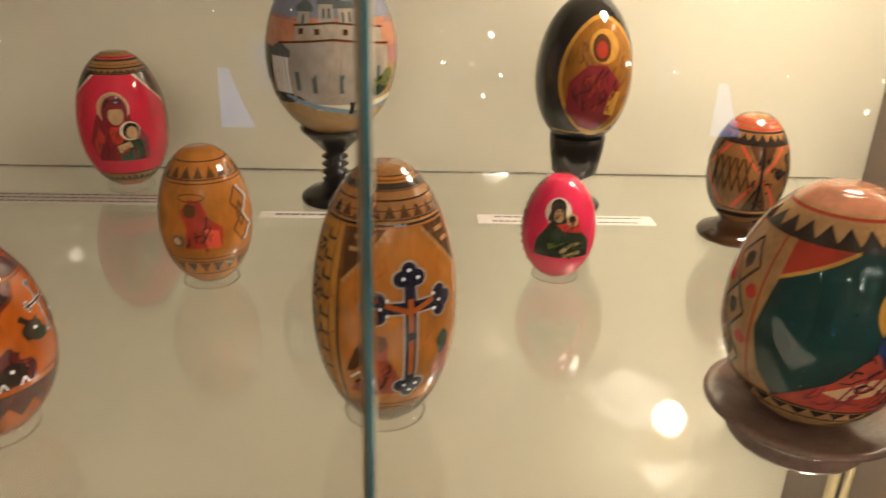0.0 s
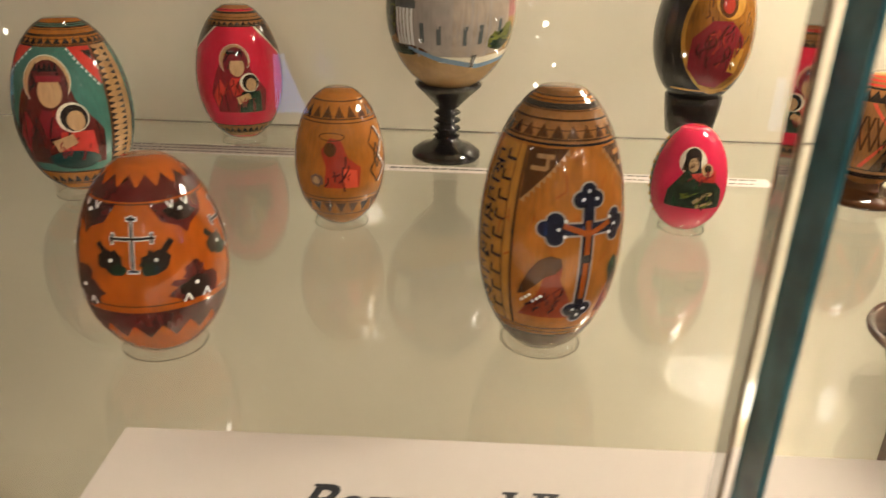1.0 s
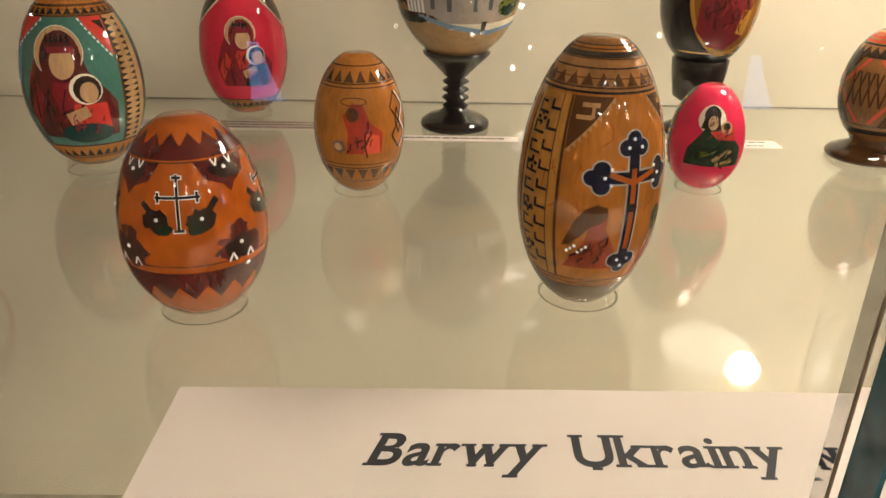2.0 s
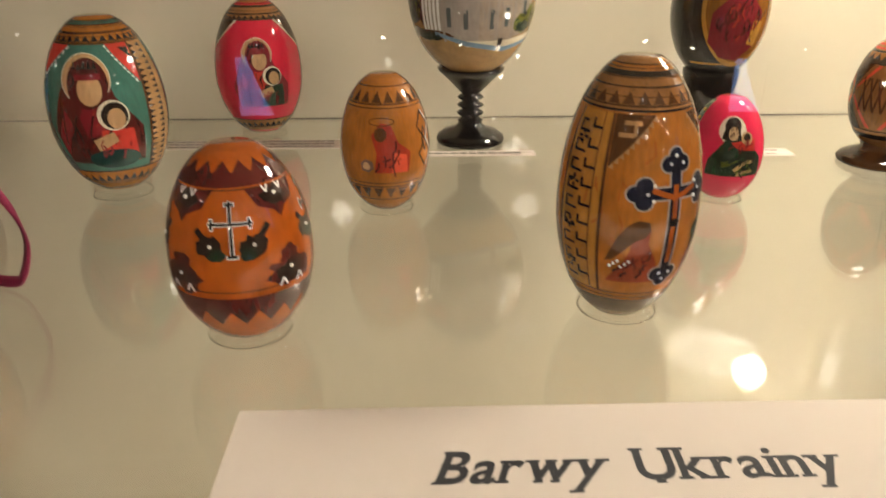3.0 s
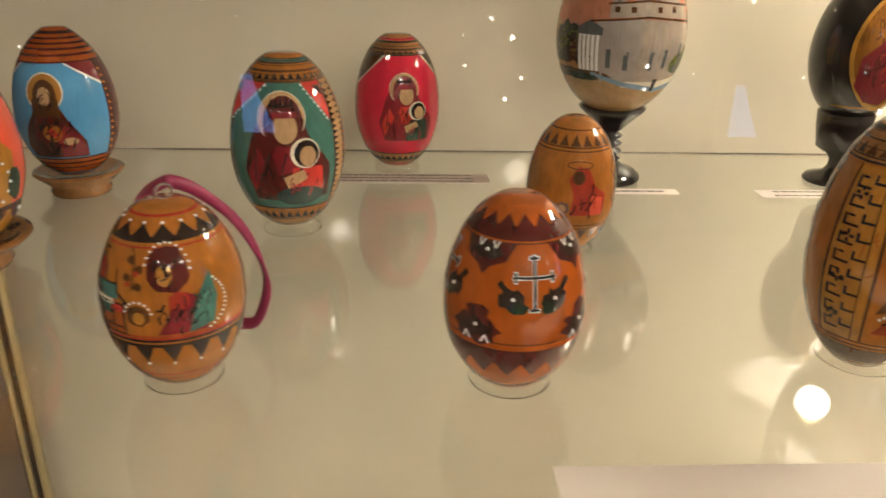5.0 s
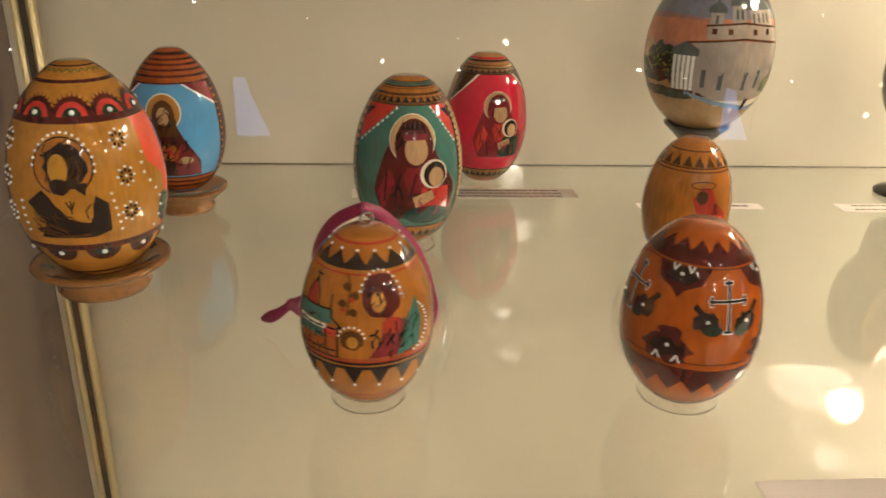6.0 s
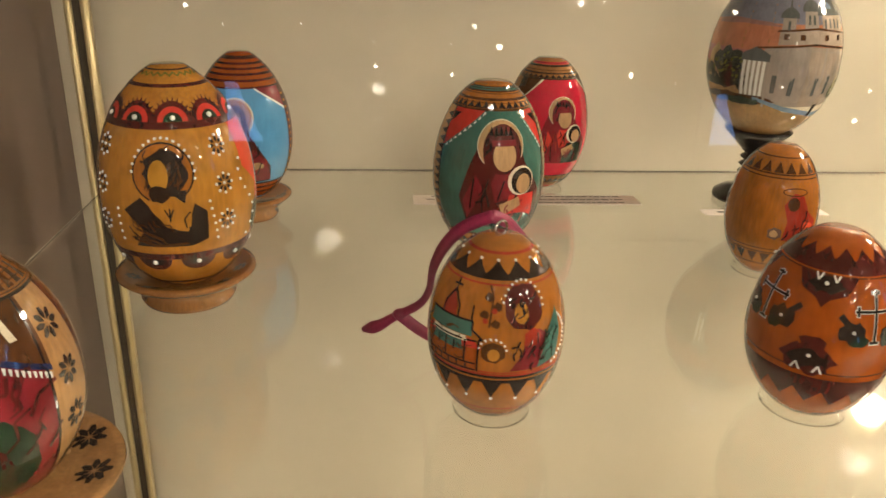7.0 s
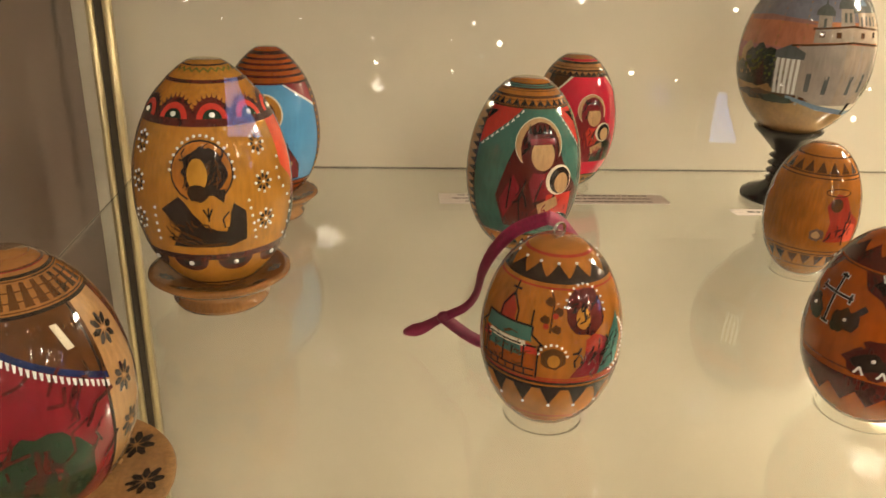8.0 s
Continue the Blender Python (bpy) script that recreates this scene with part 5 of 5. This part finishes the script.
# wine-red egg
wood_cap(wine, 0.855, "tan")
wine.lay("cap_ring", bands([(0.855, 0.866), (0.955, 0.963)]), "dark", 2)
wine.lay("cap_tooth", [[(12 * i, 0.880), (12 * i + 8, 0.880), (12 * i + 6, 0.945), (12 * i + 1, 0.945)] for i in range(-15, 15)], "brown", 2)
wine.lay("corner_panel", [[(8, 0.855), (8, 0.80), (70, 0.60), (70, 0.855)], [(-8, 0.855), (-72, 0.855), (-72, 0.60), (-8, 0.80)]], "brown", 2)
wine.lay("corner_key", [[(46, 0.815), (51, 0.815), (56, 0.73), (51, 0.73)]], "cream", 3)
wine.lay("blue_edge", [[(8, 0.80), (70, 0.602), (70, 0.578), (2, 0.795)], [(-8, 0.80), (-2, 0.795), (-72, 0.578), (-72, 0.602)]], "blue", 3)
wine.lay("scallop", [[(5 + 3.1 * i, 0.788 - 0.0104 * i), (7.0 + 3.1 * i, 0.782 - 0.0104 * i), (6.3 + 3.1 * i, 0.760 - 0.0104 * i), (5.3 + 3.1 * i, 0.762 - 0.0104 * i)] for i in range(21)], "white", 4, "white scalloped edge")
for a in (84, -90):
    wine.lay("flower_border", [band(0.09, 0.855, a - 17, a + 17)], "pale_tan", 1, "pale border with dark blossoms")
    wine.lay("border_line", [band(0.09, 0.855, a - 18.5, a - 16.5), band(0.09, 0.855, a + 16.5, a + 18.5)], "dark", 2)
    for v in (0.16, 0.35, 0.54, 0.73):
        draw(wine, "blossom", a - 2, v, blossom(8, 0.010, 0.058, 0.013), "dark", 2)
        dots(wine, [(a - 2, v)], 0.013, "pale_tan", 3)
wine.lay("bare_base", bands([(0.001, 0.09)]), "tan", 1)
draw(wine, "green_fold", 28, 0.30, [ragged(0.16, 0.19, 0, 0, 26, 3, 0.1)], "leaf", 2)
wine.lay("back_panel", [band(0.09, 0.855, 108, 252)], "tan", 1)

brush(wine, "panel_brushwork", 30, 0.45, 0.30, 0.28, 30, "maroon", 3, 230, 60, 0.16, 0.012)

# large egg with the green panel
top_disc(green, "dusk_pink")
green.lay("rust_cap", bands([(0.955, 0.999)]), "dusk_pink", 1, "worn pinkish wooden top")
green.lay("cap_ring", bands([(0.935, 0.945)]), "brick_red", 2)
green.lay("top_border", bands([(0.842, 0.862)]) + teeth(0.86, 0.915, 22), "dark", 1, "dark zigzag border")
green.lay("base_border", bands([(0.125, 0.135), (0.19, 0.20)]) + teeth(0.185, 0.14, 28), "dark", 1, "burnt zigzag border")
green.lay("green_panel", [[(-60, 0.70), (-16, 0.842), (26, 0.842), (60, 0.70), (62, 0.45), (56, 0.20), (-50, 0.20), (-60, 0.30), (-66, 0.48)]], "deep_teal", 1, "deep green painted panel")
green.lay("panel_edge", [[(-61, 0.69), (-16, 0.835), (-16, 0.848), (-61, 0.706)], [(61, 0.69), (61, 0.706), (26, 0.848), (26, 0.835)]], "gold", 2)
green.lay("corner_panel", [[(-60, 0.71), (-60, 0.842), (-19, 0.842)], [(60, 0.71), (29, 0.842), (60, 0.842)]], "brick_red", 1)
draw(green, "red_robe", 6, 0.33, [[(-0.36, -0.13), (0.22, -0.13), (0.22, 0.10), (0.10, 0.22), (-0.04, 0.16), (-0.16, 0.02)]], "brick_red", 2)
draw(green, "sand_fold", 2, 0.36, [[(-0.16, -0.06), (0.0, 0.02), (0.10, 0.03), (0.10, -0.04), (-0.08, -0.09)]], "skin_tan", 3)
draw(green, "blue_fold", 12, 0.52, [ragged(0.07, 0.10, 0, 0, 20, 7, 0.12)], "blue", 3)
draw(green, "halo", 16, 0.64, [oval(0.12, 0.12, 0, 0, 24)], "gold", 2)
draw(green, "dark_hood", 16, 0.63, [oval(0.075, 0.09, 0, 0, 18)], "maroon", 4)
draw(green, "brow_patch", 15, 0.625, [oval(0.045, 0.06, 0, 0, 14)], "skin_tan", 5)
for a in (-88, 88):
    green.lay("border_line", [band(0.20, 0.842, a - 20, a - 18.5), band(0.20, 0.842, a + 18.5, a + 20)], "brick_red", 1)
    draw(green, "border_lozenge", a, 0.52, lines([[(0, 0.28), (0.08, 0.18), (0, 0.08), (-0.08, 0.18), (0, 0.28)], [(0, 0.08), (0.08, -0.02), (0, -0.12), (-0.08, -0.02), (0, 0.08)], [(0, -0.12), (0.08, -0.22), (0, -0.30), (-0.08, -0.22), (0, -0.12)]], 0.014) + [ragged(0.03, 0.035, 0, y, 12, 5, 0.25) for y in (0.18, -0.02, -0.21)], "brown", 2)
    draw(green, "border_flower", a, 0.52, [ragged(0.03, 0.028, x, y, 12, 6, 0.2) for x, y in ((-0.085, 0.08), (0.085, 0.08), (-0.085, -0.12), (0.085, -0.12))], "red", 3)

brush(green, "robe_brushwork", 2, 0.32, 0.24, 0.11, 24, "wine", 4, 240, 40, 0.12, 0.012)
brush(green, "fold_brushwork", 6, 0.40, 0.14, 0.10, 12, "dark", 5, 241, 30, 0.09, 0.008)


# ---- ribbon and ring of the hanging egg ----
def strap(name, path, width, parent, seed):
    """Flat satin strip along a smooth path."""
    pts = [Vector(p) for p in path]
    fine = []
    for i in range(len(pts) - 1):
        p0, p1, p2, p3 = pts[max(i - 1, 0)], pts[i], pts[i + 1], pts[min(i + 2, len(pts) - 1)]
        for j in range(6):
            t = j / 6
            fine.append(0.5 * (2 * p1 + (p2 - p0) * t + (2 * p0 - 5 * p1 + 4 * p2 - p3) * t * t + (3 * p1 - p0 - 3 * p2 + p3) * t ** 3))
    fine.append(pts[-1])
    bm = bmesh.new()
    prev = None
    for i, p in enumerate(fine):
        d = (fine[min(i + 1, len(fine) - 1)] - fine[max(i - 1, 0)]).normalized()
        side = d.cross(Vector((0.45 * math.sin(seed + i * 0.12), 0.25, 0.9))).normalized() * 0.45 + Vector((0, 1, 0)).cross(d).normalized() * 0.75
        w = width * (1 if i < len(fine) - 4 or seed != 2 else 0.25 + 0.75 * (len(fine) - 1 - i) / 4)
        n = d.cross(side).normalized() * 0.00018
        row = [bm.verts.new(p + side * w / 2 + n), bm.verts.new(p - side * w / 2 + n), bm.verts.new(p - side * w / 2 - n), bm.verts.new(p + side * w / 2 - n)]
        if prev:
            for k in range(4):
                bm.faces.new([prev[k], prev[(k + 1) % 4], row[(k + 1) % 4], row[k]])
        else:
            bm.faces.new(row)
        prev = row
    bm.faces.new(prev)
    part(name, bm, RIBBON, parent)


ribbon = thing("ribbon", (0, 0, 0), "wine-red satin hanging ribbon knotted behind the amber egg", "ribbon")
strap("loop_right", [(-0.2250, 0.2015, 0.0575), (-0.2190, 0.2060, 0.0535), (-0.2110, 0.2130, 0.0430), (-0.2055, 0.2160, 0.0320), (-0.2028, 0.2170, 0.0225), (-0.2026, 0.2170, 0.0150), (-0.2060, 0.2170, 0.0055), (-0.2110, 0.2190, 0.0025), (-0.2240, 0.2230, 0.0025), (-0.2390, 0.2230, 0.0070), (-0.2500, 0.2260, 0.0140)], 0.0050, ribbon, 1)
strap("loop_left", [(-0.2250, 0.2015, 0.0575), (-0.2324, 0.2060, 0.0525), (-0.2376, 0.2090, 0.0455), (-0.2404, 0.2130, 0.0366), (-0.2411, 0.2180, 0.0265), (-0.2440, 0.2220, 0.0195), (-0.2500, 0.2260, 0.0142)], 0.0056, ribbon, 3)
strap("tail", [(-0.2495, 0.2260, 0.0145), (-0.2530, 0.2285, 0.0110), (-0.2570, 0.2315, 0.0070), (-0.2625, 0.2355, 0.0035)], 0.0062, ribbon, 2)
bm = bmesh.new()
bmesh.ops.create_uvsphere(bm, u_segments=12, v_segments=8, radius=0.0020, matrix=Matrix.Translation((-0.2500, 0.2260, 0.0142)) @ Matrix.Diagonal((1.2, 0.8, 1, 1)))
part("knot", bm, RIBBON, ribbon)


def torus(center, r, t, tilt, n=24, k=8):
    bm = bmesh.new()
    m = Matrix.Translation(center) @ Euler((radians(90), 0, radians(tilt))).to_matrix().to_4x4()
    rows = [[bm.verts.new(m @ Vector(((r + t * math.cos(2 * math.pi * j / k)) * math.cos(2 * math.pi * i / n), (r + t * math.cos(2 * math.pi * j / k)) * math.sin(2 * math.pi * i / n), t * math.sin(2 * math.pi * j / k)))) for j in range(k)] for i in range(n)]
    for i in range(n):
        for j in range(k):
            bm.faces.new([rows[i][j], rows[(i + 1) % n][j], rows[(i + 1) % n][(j + 1) % k], rows[i][(j + 1) % k]])
    return bm


part("hanging_ring", torus((0, 0.001, 0.0563), 0.0022, 0.00042, 35), STEEL, ribboned.ob, "small steel hanging ring")

# pieces painted inside a larger painted piece belong to it
INSIDE = {"cross": "cross_outline", "arch_field": "arch", "arch_core": "arch", "arch_fringe": "arch", "low_core": "low_arch", "face_patch": "hood", "small_face_patch": "small_hood",
          "lozenge_light": "lozenge", "cloak_light": "red_cloak", "window_surround": "window", "medallion_core": "medallion", "flower_shade": "flower_clump", "clump_shade": "hanging_clump",
          "key_pattern": "key_border", "key_flower": "key_border", "border_teeth": "side_border", "halo_edge": "halo", "halo_line": "halo", "amber_field": "gold_oval", "bundle_patch": "grey_bundle",
          "scallop": "blue_edge", "chest_mark": "chest", "mantle_fold": "mantle", "robe_fold": "robe", "robe_light": "robe", "small_patch": "small_hood", "bush_shade": "bush"}
for egg in (orange, red, teal, yellow, cruc, pink, church, dark, gift, ribboned, bust, blue, wine, green):
    by_name = {}
    for ob in egg.ob.children:
        by_name.setdefault(ob.name.split(".")[0], []).append(ob)
    for inner, outer in INSIDE.items():
        if inner in by_name and outer in by_name and len(by_name[inner]) == len(by_name[outer]):
            for a, b in zip(by_name[inner], by_name[outer]):
                a.parent = b
